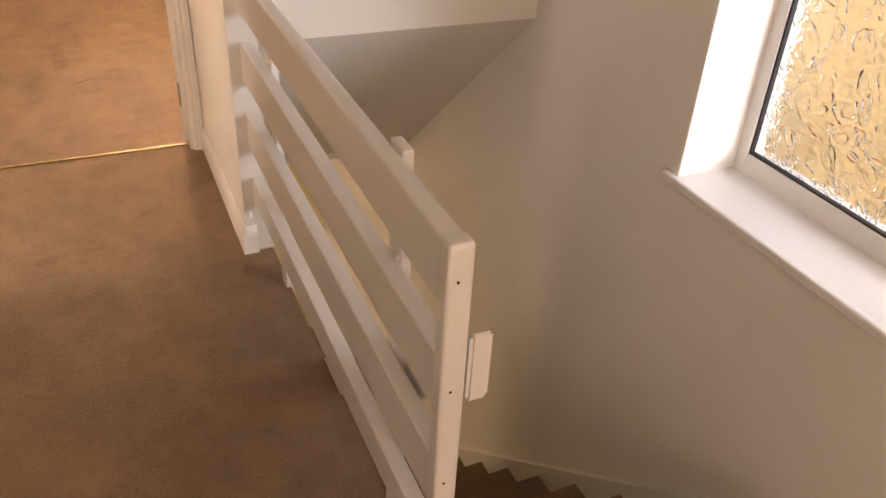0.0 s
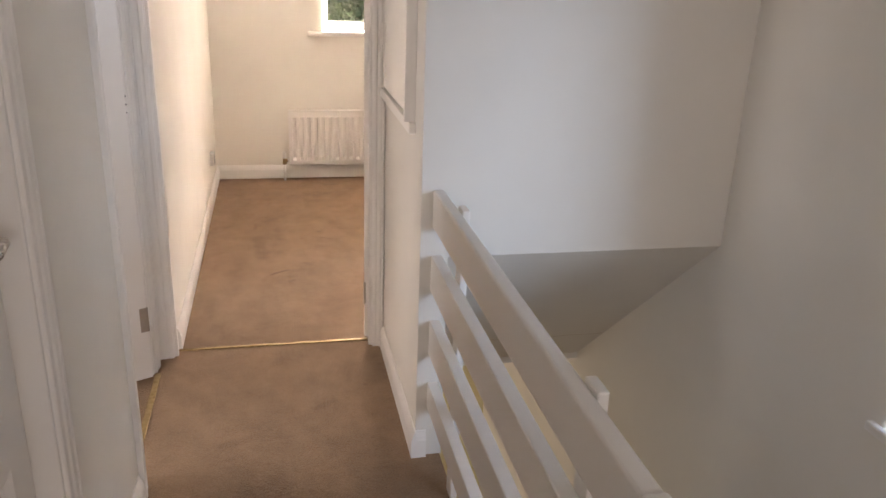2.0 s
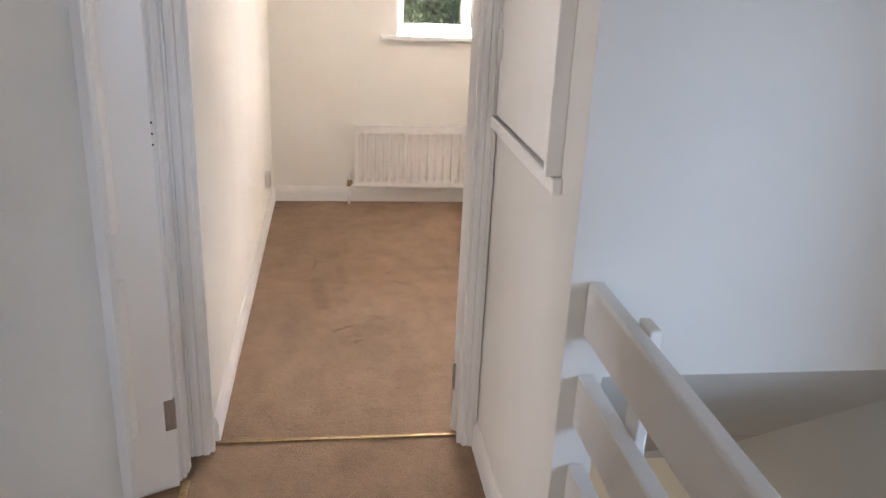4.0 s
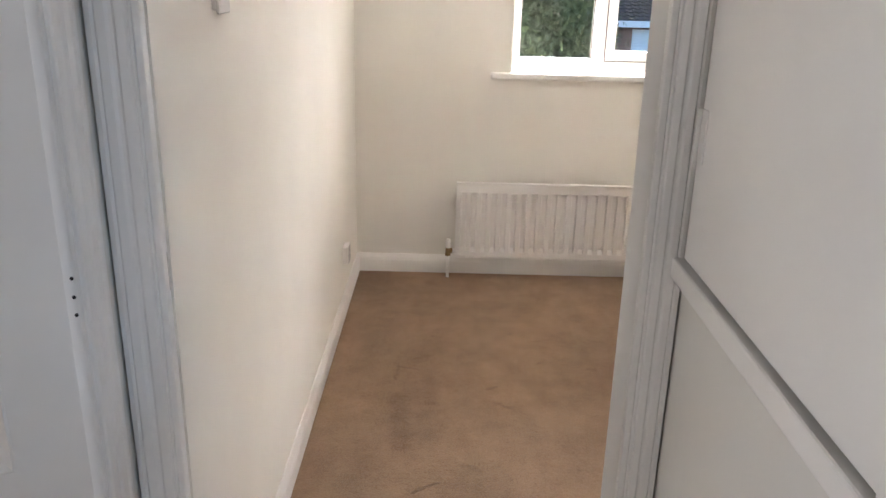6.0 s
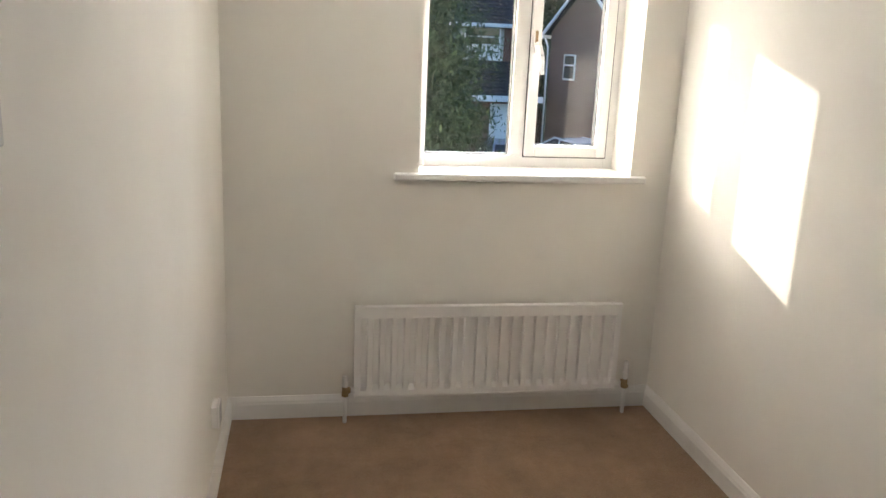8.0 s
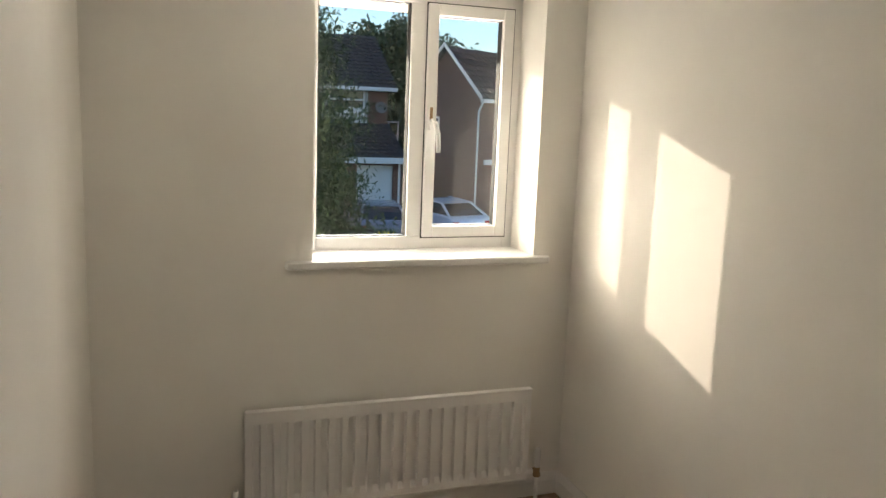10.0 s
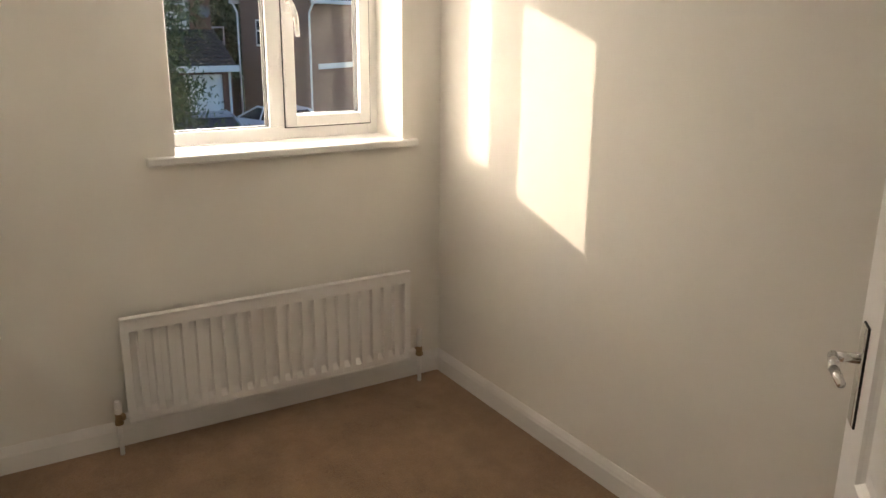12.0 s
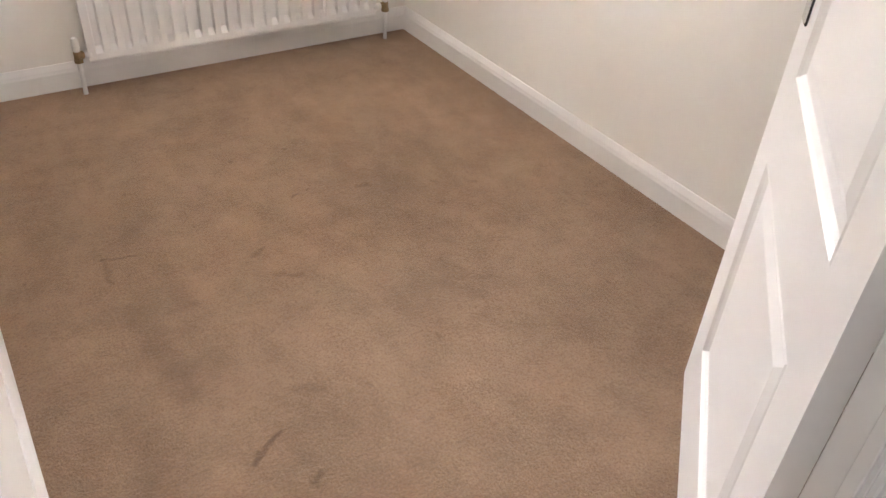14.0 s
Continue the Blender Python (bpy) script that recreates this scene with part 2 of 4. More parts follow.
BARK = painted("bark", (0.07, 0.05, 0.035), 0.95, 25, 0.8, 0.02, 0.4)
FENCE = painted("dark_fence", (0.06, 0.045, 0.035), 0.9, 30, 0.4, 0.01, 0.3)
RUBBER, _, _ = principled("tyre_rubber", (0.02, 0.02, 0.02), 0.8)
CARGLASS, _, _ = principled("car_glass", (0.02, 0.025, 0.03), 0.05)
REDLENS, _, _ = principled("red_lens", (0.45, 0.02, 0.02), 0.2)
PLATE, _, _ = principled("number_plate_yellow", (0.75, 0.6, 0.08), 0.5)


def car_paint(name, colour):
    m, nt, b = principled(name, colour, 0.3, 0.3)
    b.inputs["Coat Weight"].default_value = 0.8
    return m


CARGREY = car_paint("grey_car_paint", (0.22, 0.24, 0.27))
CARWHITE = car_paint("white_car_paint", (0.75, 0.76, 0.78))


def leaf_material(name, a, c2):
    m, nt, b = principled(name, a, 0.6)
    g = nt.nodes.new("ShaderNodeNewGeometry")
    r = nt.nodes.new("ShaderNodeValToRGB")
    e = r.color_ramp.elements
    e[0].color, e[1].color = (*a, 1), (*c2, 1)
    nt.links.new(g.outputs["Random Per Island"], r.inputs[0])
    nt.links.new(r.outputs[0], b.inputs["Base Color"])
    b.inputs["Subsurface Weight"].default_value = 0.0
    return m


LEAF = leaf_material("tree_leaves", (0.035, 0.06, 0.02), (0.09, 0.12, 0.035))
CONIFER = leaf_material("conifer_leaves", (0.035, 0.075, 0.028), (0.095, 0.15, 0.05))


# ---- building helpers ----
def part(name, bm, material, parent=None, label="", smooth=False):
    me = bpy.data.meshes.new(name)
    bmesh.ops.recalc_face_normals(bm, faces=bm.faces)
    bm.to_mesh(me)
    bm.free()
    if smooth:
        me.shade_smooth()
    for mat in material if isinstance(material, (list, tuple)) else [material]:
        me.materials.append(mat)
    ob = new(name, me)
    if parent is not None:
        ob.parent = parent
    if label:
        tagged(ob, label)
    return ob


def thing(name, label, category, at=(0, 0, 0), rz=0.0, group="", kind=""):
    ob = new(name)
    ob.empty_display_size = 0.1
    ob.matrix_world = pose(*at, 0, 0, rz)
    return tagged(ob, label, category, group, kind)


def add_box(bm, x0, x1, y0, y1, z0, z1, bevel=0.0, seg=2):
    r = bmesh.ops.create_cube(bm, size=1.0, matrix=Matrix.LocRotScale(((x0 + x1) / 2, (y0 + y1) / 2, (z0 + z1) / 2), None, (abs(x1 - x0), abs(y1 - y0), abs(z1 - z0))))
    if bevel:
        es = list({e for v in r["verts"] for e in v.link_edges})
        bmesh.ops.bevel(bm, geom=es, offset=bevel, segments=seg, profile=0.5, affect="EDGES")
    return bm


def boxes(*rows, bevel=0.0, seg=2):
    bm = bmesh.new()
    for r in rows:
        add_box(bm, *r, bevel=bevel, seg=seg)
    return bm


def add_tube(bm, a, b, r0, r1=None, n=12):
    a, b = Vector(a), Vector(b)
    d = b - a
    m = Matrix.Translation((a + b) / 2) @ d.to_track_quat("Z", "Y").to_matrix().to_4x4()
    bmesh.ops.create_cone(bm, cap_ends=True, segments=n, radius1=r0, radius2=r0 if r1 is None else r1, depth=d.length, matrix=m)
    return bm


def prism(profile, a, b, u, v):
    """A profile of (p, q) swept from a to b; p runs along u, q along v."""
    bm = bmesh.new()
    a, b, u, v = Vector(a), Vector(b), Vector(u), Vector(v)
    ends = [[bm.verts.new(o + u * p + v * q) for p, q in profile] for o in (a, b)]
    n = len(profile)
    for k in range(n):
        bm.faces.new((ends[0][k], ends[0][(k + 1) % n], ends[1][(k + 1) % n], ends[1][k]))
    bm.faces.new(ends[0])
    bm.faces.new(ends[1][::-1])
    return bm


def lathe(profile, n=24):
    """A profile of (radius, height) spun about z."""
    bm = bmesh.new()
    rings = [[bm.verts.new((r * math.cos(2 * math.pi * k / n), r * math.sin(2 * math.pi * k / n), z)) for k in range(n)] for r, z in profile]
    for a, b in zip(rings, rings[1:]):
        for k in range(n):
            bm.faces.new((a[k], a[(k + 1) % n], b[(k + 1) % n], b[k]))
    bm.faces.new(rings[0][::-1])
    bm.faces.new(rings[-1])
    return bm


def structure(name, bm, material, label, category=""):
    return tagged(part(name, bm, material), label, category, kind="structure")


# ---- plan ----
WEST, EAST, NORTH, CEILING = 0.0, 1.908, 2.80, 2.335
WALL_S = -0.055        # landing face of the bedroom's door wall
LINE_L, LINE_R = -0.005, 0.818   # door lining faces
HATCH_X, HATCH_END = 0.870, -0.90
RAIL_X = 0.905
STAIR_TOP, GROUND = -2.58, -2.7
SLOPE = 0.875
LAND_W = -0.01           # landing's west wall face
LD0, LD1 = -0.945, -0.18   # side room's doorway along y
RD0, RD1 = -2.48, -1.71   # rear room's doorway along y

floor = structure("floor", boxes(
    (WEST - 0.1, EAST, 0.26, NORTH, -0.25, 0), (WEST - 0.1, EAST, WALL_S, 0.26, -0.012, 0),
    (LAND_W - 0.12, RAIL_X + 0.05, STAIR_TOP, WALL_S, -0.25, 0),
    (LAND_W - 0.12, EAST, -5.9, STAIR_TOP, -0.25, 0),
    (-2.7, LAND_W - 0.12, -5.9, NORTH, -0.25, 0)), CARPET, "tan brown fitted carpet with worn marks", "carpet")

# walls
structure("wall_west", boxes((-0.1, WEST, WALL_S + 0.056, NORTH, 0, CEILING)), WALL, "cream painted bedroom wall", "wall")
W0, W1, WZ0, WZ1 = 0.792, 1.724, 1.075, 2.153
structure("wall_north", boxes(
    (-0.3, W0, NORTH, 3.1, -0.25, CEILING + 0.2), (W1, EAST + 0.3, NORTH, 3.1, -0.25, CEILING + 0.2),
    (W0, W1, NORTH, 3.1, -0.25, WZ0), (W0, W1, NORTH, 3.1, WZ1, CEILING + 0.2)), WALL, "cream painted bedroom wall with window opening", "wall")
L0, L1, LZ0, LZ1 = -2.87, -1.738, 0.538, 1.75
structure("wall_east", boxes(
    (EAST, EAST + 0.3, L1, NORTH, GROUND, CEILING + 0.2), (EAST, EAST + 0.3, -5.9, L0, GROUND, CEILING + 0.2),
    (EAST, EAST + 0.3, L0, L1, GROUND, LZ0), (EAST, EAST + 0.3, L0, L1, LZ1, CEILING + 0.2)), WALL, "cream painted outer wall beside the stairs", "wall")
structure("wall_south", boxes(
    (-0.12, LINE_L - 0.02, WALL_S, WALL_S + 0.055, 0, CEILING), (LINE_R + 0.02, EAST, WALL_S, WALL_S + 0.055, 0, CEILING),
    (LINE_L - 0.02, LINE_R + 0.02, WALL_S, WALL_S + 0.055, 2.04, CEILING)), WALL, "cream partition wall with bedroom doorway", "wall")
HY0, HY1, HZ0, HZ1 = -0.742, -0.093, 1.128, 2.2
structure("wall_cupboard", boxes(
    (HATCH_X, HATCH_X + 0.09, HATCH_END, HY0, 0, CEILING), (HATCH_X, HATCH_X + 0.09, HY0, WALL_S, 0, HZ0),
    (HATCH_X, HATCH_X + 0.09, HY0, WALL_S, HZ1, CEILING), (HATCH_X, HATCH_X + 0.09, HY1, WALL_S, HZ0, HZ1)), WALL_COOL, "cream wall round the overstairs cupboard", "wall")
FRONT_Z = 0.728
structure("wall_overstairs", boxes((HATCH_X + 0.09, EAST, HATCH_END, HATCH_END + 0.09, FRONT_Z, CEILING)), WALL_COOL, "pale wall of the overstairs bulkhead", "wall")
SOF_Y = 0.245
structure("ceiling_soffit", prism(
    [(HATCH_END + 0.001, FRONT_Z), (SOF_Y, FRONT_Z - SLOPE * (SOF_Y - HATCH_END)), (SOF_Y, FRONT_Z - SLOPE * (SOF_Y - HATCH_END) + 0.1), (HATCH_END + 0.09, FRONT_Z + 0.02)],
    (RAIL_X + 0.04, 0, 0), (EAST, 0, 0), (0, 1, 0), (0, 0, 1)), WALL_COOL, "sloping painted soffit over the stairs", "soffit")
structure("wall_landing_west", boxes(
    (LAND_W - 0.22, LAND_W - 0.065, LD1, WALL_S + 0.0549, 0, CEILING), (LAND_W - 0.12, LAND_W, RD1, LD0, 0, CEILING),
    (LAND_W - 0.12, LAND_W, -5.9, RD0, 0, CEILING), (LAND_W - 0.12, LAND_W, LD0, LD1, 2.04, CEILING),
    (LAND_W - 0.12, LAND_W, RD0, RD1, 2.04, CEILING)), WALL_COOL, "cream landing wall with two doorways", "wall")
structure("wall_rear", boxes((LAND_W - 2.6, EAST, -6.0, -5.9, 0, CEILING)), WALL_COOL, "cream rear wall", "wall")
structure("wall_side_room", boxes((-2.8, -2.7, -6.0, NORTH, 0, CEILING), (-2.7, -0.12, WALL_S + 0.4, WALL_S + 0.5, 0, CEILING), (-2.7, -0.12, -2.7, -2.6, 0, CEILING)), WALL, "cream side room wall", "wall")
structure("ceiling", boxes((-2.8, EAST, -6.0, NORTH, CEILING, CEILING + 0.2)), CEIL, "white textured ceiling", "ceiling")

# ground floor hall under the landing
structure("wall_stair_west", boxes((RAIL_X + 0.0, RAIL_X + 0.05, STAIR_TOP, -0.3, GROUND, -0.25)), HALLY, "cream wall beside the stairs", "wall")
structure("wall_hall", boxes((-1.0, EAST, 1.9, 2.0, GROUND, -0.25), (-1.1, -1.0, -2.6, 2.0, GROUND, -0.25), (-1.0, EAST, -2.7, -2.6, GROUND, -0.25)), HALLY, "pale yellow hall wall", "wall")
structure("floor_hall", boxes((-1.1, EAST, -2.7, 2.0, GROUND - 0.1, GROUND)), STAIRC, "brown carpeted hall floor", "carpet")

structure("ceiling_hall", boxes((-1.1, RAIL_X, -2.7, 2.0, -0.29, -0.252), (RAIL_X, EAST, SOF_Y - 0.02, 2.0, -0.29, -0.252)), CEIL, "white painted hall ceiling", "ceiling")

# ---- skirting, architraves, linings ----
SK = [(0, 0), (0.016, 0), (0.016, 0.066), (0.0135, 0.074), (0.0125, 0.080), (0.009, 0.088), (0.0055, 0.096), (0.004, 0.1), (0, 0.1)]
baseboard_rows = [
    ("baseboard_west", (WEST, WALL_S + 0.058, 0), (WEST, NORTH, 0), (1, 0, 0)),
    ("baseboard_north", (WEST, NORTH, 0), (EAST, NORTH, 0), (0, -1, 0)),
    ("baseboard_east", (EAST, WALL_S + 0.055, 0), (EAST, NORTH, 0), (-1, 0, 0)),
    ("baseboard_south", (LINE_R + 0.09, WALL_S + 0.055, 0), (EAST, WALL_S + 0.055, 0), (0, 1, 0)),
    ("baseboard_cupboard", (HATCH_X, HATCH_END - 0.016, 0), (HATCH_X, WALL_S - 0.02, 0), (-1, 0, 0)),
    ("baseboard_cupboard_end", (HATCH_X, HATCH_END, 0), (RAIL_X, HATCH_END, 0), (0, -1, 0)),
    ("baseboard_landing", (LAND_W, RD1 + 0.075, 0), (LAND_W, LD0 - 0.075, 0), (1, 0, 0)),
    ("baseboard_landing_rear", (LAND_W, -5.9, 0), (LAND_W, RD0 - 0.075, 0), (1, 0, 0)),
]
for nm, a, b, out in baseboard_rows:
    structure(nm, prism(SK, a, b, out, (0, 0, 1)), GLOSS, "white gloss painted skirting board", "skirting board")

# architrave section: (across, proud)
AW = 0.062
ARCH = [(0, 0), (0, 0.009), (0.003, 0.012), (0.016, 0.0135), (0.021, 0.0105), (0.026, 0.0115), (0.031, 0.0155), (0.044, 0.0175), (0.048, 0.0145), (0.052, 0.0185), (0.060, 0.0185), (AW, 0.016), (AW, 0)]


def architrave(name, inner, outer_dir, face, proud, z1, z0=0.0, cut=1.0):
    """An upright run of moulding whose inner edge stands at inner."""
    prof = [(p * cut, q) for p, q in ARCH]
    return structure(name, prism(prof, (*inner, z0), (*inner, z1), outer_dir, proud), GLOSS, "white gloss moulded door architrave", "architrave")


# bedroom doorway: lining, stop, architraves
bd = thing("door_frame_1", "white gloss painted bedroom door lining", "door frame", kind="structure")
part("jamb", boxes((LINE_L - 0.02, LINE_L, WALL_S - 0.003, WALL_S + 0.058, 0, 2.04), bevel=0.0015, seg=1), GLOSS, bd)
part("jamb", boxes((LINE_R, LINE_R + 0.02, WALL_S - 0.003, WALL_S + 0.058, 0, 2.04), bevel=0.0015, seg=1), GLOSS, bd)
part("head", boxes((LINE_L, LINE_R, WALL_S - 0.003, WALL_S + 0.058, 2.02, 2.04), bevel=0.0015, seg=1), GLOSS, bd)
part("door_stop", boxes((LINE_L, LINE_L + 0.012, WALL_S + 0.003, WALL_S + 0.021, 0, 2.02), bevel=0.0015, seg=1), GLOSS, bd)
part("door_stop", boxes((LINE_R - 0.012, LINE_R, WALL_S + 0.003, WALL_S + 0.021, 0, 2.02), bevel=0.0015, seg=1), GLOSS, bd)
part("strike_plate", boxes((LINE_L - 0.001, LINE_L + 0.0012, WALL_S + 0.028, WALL_S + 0.052, 1.02, 1.09)), STEEL, bd, "dull steel strike plate")
architrave("trim_bedroom_west", (LINE_L - 0.004, WALL_S), (-1, 0, 0), 0, (0, -1, 0), 2.07, cut=0.98)
architrave("trim_bedroom_east", (LINE_R + 0.004, WALL_S), (1, 0, 0), 0, (0, -1, 0), 2.07, cut=0.72)
architrave("trim_bedroom_room_east", (LINE_R + 0.024, WALL_S + 0.055), (1, 0, 0), 0, (0, 1, 0), 2.07)
structure("threshold_1", boxes((LINE_L - 0.02, LINE_R + 0.02, -0.009, 0.009, 0, 0.006), bevel=0.003), STRIPBRASS, "worn brass carpet threshold strip", "threshold strip")

# side room doorway
sd = thing("door_frame_2", "white gloss painted side room door lining", "door frame", kind="structure")
part("jamb", boxes((LAND_W - 0.123, LAND_W - 0.062, LD1 - 0.02, LD1, 0, 2.04), bevel=0.0015, seg=1), GLOSS, sd)
part("jamb", boxes((LAND_W - 0.123, LAND_W + 0.003, LD0, LD0 + 0.02, 0, 2.04), bevel=0.0015, seg=1), GLOSS, sd)
part("head", boxes((LAND_W - 0.123, LAND_W + 0.003, LD0 + 0.02, LD1 - 0.02, 2.02, 2.04), bevel=0.0015, seg=1), GLOSS, sd)
part("door_stop", boxes((LAND_W - 0.075, LAND_W - 0.045, LD0 + 0.02, LD0 + 0.032, 0, 2.02), bevel=0.0015, seg=1), GLOSS, sd)
architrave("trim_side_far", (LAND_W - 0.065, LD1 - 0.006), (0, 1, 0), 0, (1, 0, 0), 2.07)
architrave("trim_side_near", (LAND_W, LD0 + 0.006), (0, -1, 0), 0, (1, 0, 0), 2.07)
structure("threshold_2", boxes((LAND_W - 0.06, LAND_W - 0.035, LD0 + 0.02, LD1 - 0.02, 0, 0.006), bevel=0.003), STRIPBRASS, "worn brass carpet threshold strip", "threshold strip")

# rear room doorway
rd = thing("door_frame_3", "white gloss painted rear room door lining", "door frame", kind="structure")
part("jamb", boxes((LAND_W - 0.123, LAND_W + 0.003, RD1 - 0.02, RD1, 0, 2.04), bevel=0.0015, seg=1), GLOSS, rd)
part("jamb", boxes((LAND_W - 0.123, LAND_W + 0.003, RD0, RD0 + 0.02, 0, 2.04), bevel=0.0015, seg=1), GLOSS, rd)
part("head", boxes((LAND_W - 0.123, LAND_W + 0.003, RD0 + 0.02, RD1 - 0.02, 2.02, 2.04), bevel=0.0015, seg=1), GLOSS, rd)
architrave("trim_rear_far", (LAND_W, RD1 - 0.006), (0, 1, 0), 0, (1, 0, 0), 2.07)
architrave("trim_rear_near", (LAND_W, RD0 + 0.006), (0, -1, 0), 0, (1, 0, 0), 2.07)


# ---- doors ----
def panel_leaf(w, h, t, panels):
    """A leaf from x=0 (hinge) to w, its two faces at y=0 and y=t, with moulded sunk panels (x0, x1, z0, z1)."""
    bm = bmesh.new()
    xs = sorted({0.0, w, *[p[0] for p in panels], *[p[1] for p in panels]})
    zs = sorted({0.0, h, *[p[2] for p in panels], *[p[3] for p in panels]})
    for y, flip in ((0.0, 1), (t, -1)):
        for xa, xb in zip(xs, xs[1:]):
            for za, zb in zip(zs, zs[1:]):
                inside = any(p[0] <= xa and xb <= p[1] and p[2] <= za and zb <= p[3] for p in panels)
                if not inside:
                    bm.faces.new([bm.verts.new((x, y, z)) for x, z in ((xa, za), (xb, za), (xb, zb), (xa, zb))])
        for x0, x1, z0, z1 in panels:
            rings = []
            for inset, deep in ((0, 0), (0.004, -0.002), (0.010, 0.004), (0.018, 0.0095), (0.022, 0.010), (0.040, 0.010), (0.062, 0.003)):
                q = [(x0 + inset, z0 + inset), (x1 - inset, z0 + inset), (x1 - inset, z1 - inset), (x0 + inset, z1 - inset)]
                rings.append([bm.verts.new((x, y + flip * deep, z)) for x, z in q])
            for a, b in zip(rings, rings[1:]):
                for k in range(4):
                    bm.faces.new((a[k], a[(k + 1) % 4], b[(k + 1) % 4], b[k]))
            bm.faces.new(rings[-1])
    for pts in (((0, 0, 0), (0, t, 0), (0, t, h), (0, 0, h)), ((w, 0, 0), (w, t, 0), (w, t, h), (w, 0, h)),
                ((0, 0, 0), (w, 0, 0), (w, t, 0), (0, t, 0)), ((0, 0, h), (w, 0, h), (w, t, h), (0, t, h))):
        bm.faces.new([bm.verts.new(p) for p in pts])
    bmesh.ops.remove_doubles(bm, verts=bm.verts, dist=0.0003)
    return bm


def lever_handle(parent, x, y, z, side, turn):
    """A lever on its plate, on the face at y; side is the way it stands out, turn the way the lever points along x."""
    h = part("door_handle", boxes((x - 0.017, x + 0.017, min(y, y + side * 0.007), max(y, y + side * 0.007), z - 0.088, z + 0.088), bevel=0.003), CHROME, parent, "chrome lever handle on long plate")
    # added near-black backing: the dark reflection on the plate's side, put into colour
    part("plate_dark_reflection", boxes((x - 0.0192, x + 0.0192, min(y, y + side * 0.004), max(y, y + side * 0.004), z - 0.0905, z + 0.0905), bevel=0.001, seg=1), DARK, h, "near-black plate backing, dark reflection put into its colour")
    bm = bmesh.new()
    add_tube(bm, (x, y + side * 0.006, z + 0.03), (x, y + side * 0.05, z + 0.03), 0.009)
    add_tube(bm, (x, y + side * 0.046, z + 0.03), (x + turn * 0.055, y + side * 0.052, z + 0.028), 0.0095, 0.0085)
    add_tube(bm, (x + turn * 0.053, y + side * 0.052, z + 0.028), (x + turn * 0.095, y + side * 0.046, z + 0.02), 0.0085, 0.007)
    part("lever", bm, CHROME, h, smooth=True)
    return h


def hinge(parent, x, y, z):
    bm = boxes((x - 0.001, x + 0.028, y - 0.0015, y + 0.0015, z - 0.05, z + 0.05))
    add_tube(bm, (x, y - 0.004, z - 0.05), (x, y - 0.004, z + 0.05), 0.006, n=10)
    return part("hinge", bm, STEEL, parent, "tarnished steel butt hinge")


PANELS = [(0.12, 0.672, 0.192, 0.672), (0.12, 0.672, 0.83, 1.86)]
d1 = thing("door_1", "white moulded panel door standing wide open", "door", (LINE_R + 0.002, WALL_S + 0.059, 0.006), 41.6, kind="structure")
part("leaf", panel_leaf(0.80, 1.99, 0.036, PANELS), GLOSS, d1)
lever_handle(d1, 0.752, 0.036, 0.99, 1, -1)
lever_handle(d1, 0.752, 0.0, 0.99, -1, -1)
hinge(d1, 0.0, 0.036, 0.21)
hinge(d1, 0.0, 0.036, 1.75)

d2 = thing("door_2", "white moulded panel door standing ajar", "door", (LAND_W - 0.078, LD1 - 0.024, 0.012), 207.0, kind="structure")
part("leaf", panel_leaf(0.745, 1.99, 0.036, [(0.1, 0.64, 0.20, 0.70), (0.1, 0.64, 0.82, 1.86)]), GLOSS, d2)
lever_handle(d2, 0.695, 0.036, 0.97, 1, -1)
hinge(d2, 0.0, 0.036, 0.25)
hinge(d2, 0.0, 0.036, 1.75)

for z in (1.116, 1.086, 1.057):
    bm = bmesh.new()
    add_tube(bm, (LAND_W - 0.067, LD1 - 0.0215, z), (LAND_W - 0.067, LD1 - 0.0195, z), 0.003, n=8)
    part("screw_hole", bm, DARK, sd, "small dark screw hole")

d3 = thing("door_3", "white moulded panel door, closed", "door", (LAND_W - 0.045, RD0 + 0.023, 0.012), 90.0, kind="structure")
part("leaf", panel_leaf(0.714, 1.99, 0.036, [(0.1, 0.614, 0.20, 0.70), (0.1, 0.614, 0.80, 1.84)]), GLOSS, d3)
lever_handle(d3, 0.63, 0.0, 1.1, -1, -1)

# ---- overstairs cupboard hatch ----
hd = thing("door_4", "white flush cupboard door in the landing wall", "cupboard door", kind="structure")
part("leaf", boxes((HATCH_X - 0.012, HATCH_X + 0.012, HY0 + 0.006, HY1 - 0.005, HZ0 + 0.008, HZ1 - 0.006), bevel=0.002), GLOSS, hd)
part("ledge", boxes((HATCH_X - 0.022, HATCH_X, HY0 - 0.032, HY1 + 0.03, HZ0 - 0.036, HZ0 + 0.0), bevel=0.004), GLOSS, hd)
part("edge_trim", boxes((HATCH_X - 0.036, HATCH_X, HY0 - 0.018, HY0, HZ0 + 0.001, HZ1 + 0.03), bevel=0.003), GLOSS, hd)
part("head_trim", boxes((HATCH_X - 0.022, HATCH_X, HY0, HY1 + 0.03, HZ1, HZ1 + 0.03), bevel=0.003), GLOSS, hd)
bmh = boxes((HATCH_X - 0.0145, HATCH_X - 0.011, HY1 - 0.035, HY1 - 0.008, 1.295, 1.375))
add_tube(bmh, (HATCH_X - 0.016, HY1 - 0.006, 1.295), (HATCH_X - 0.016, HY1 - 0.006, 1.375), 0.005, n=10)
part("hinge", bmh, GLOSS, hd, "painted steel butt hinge")

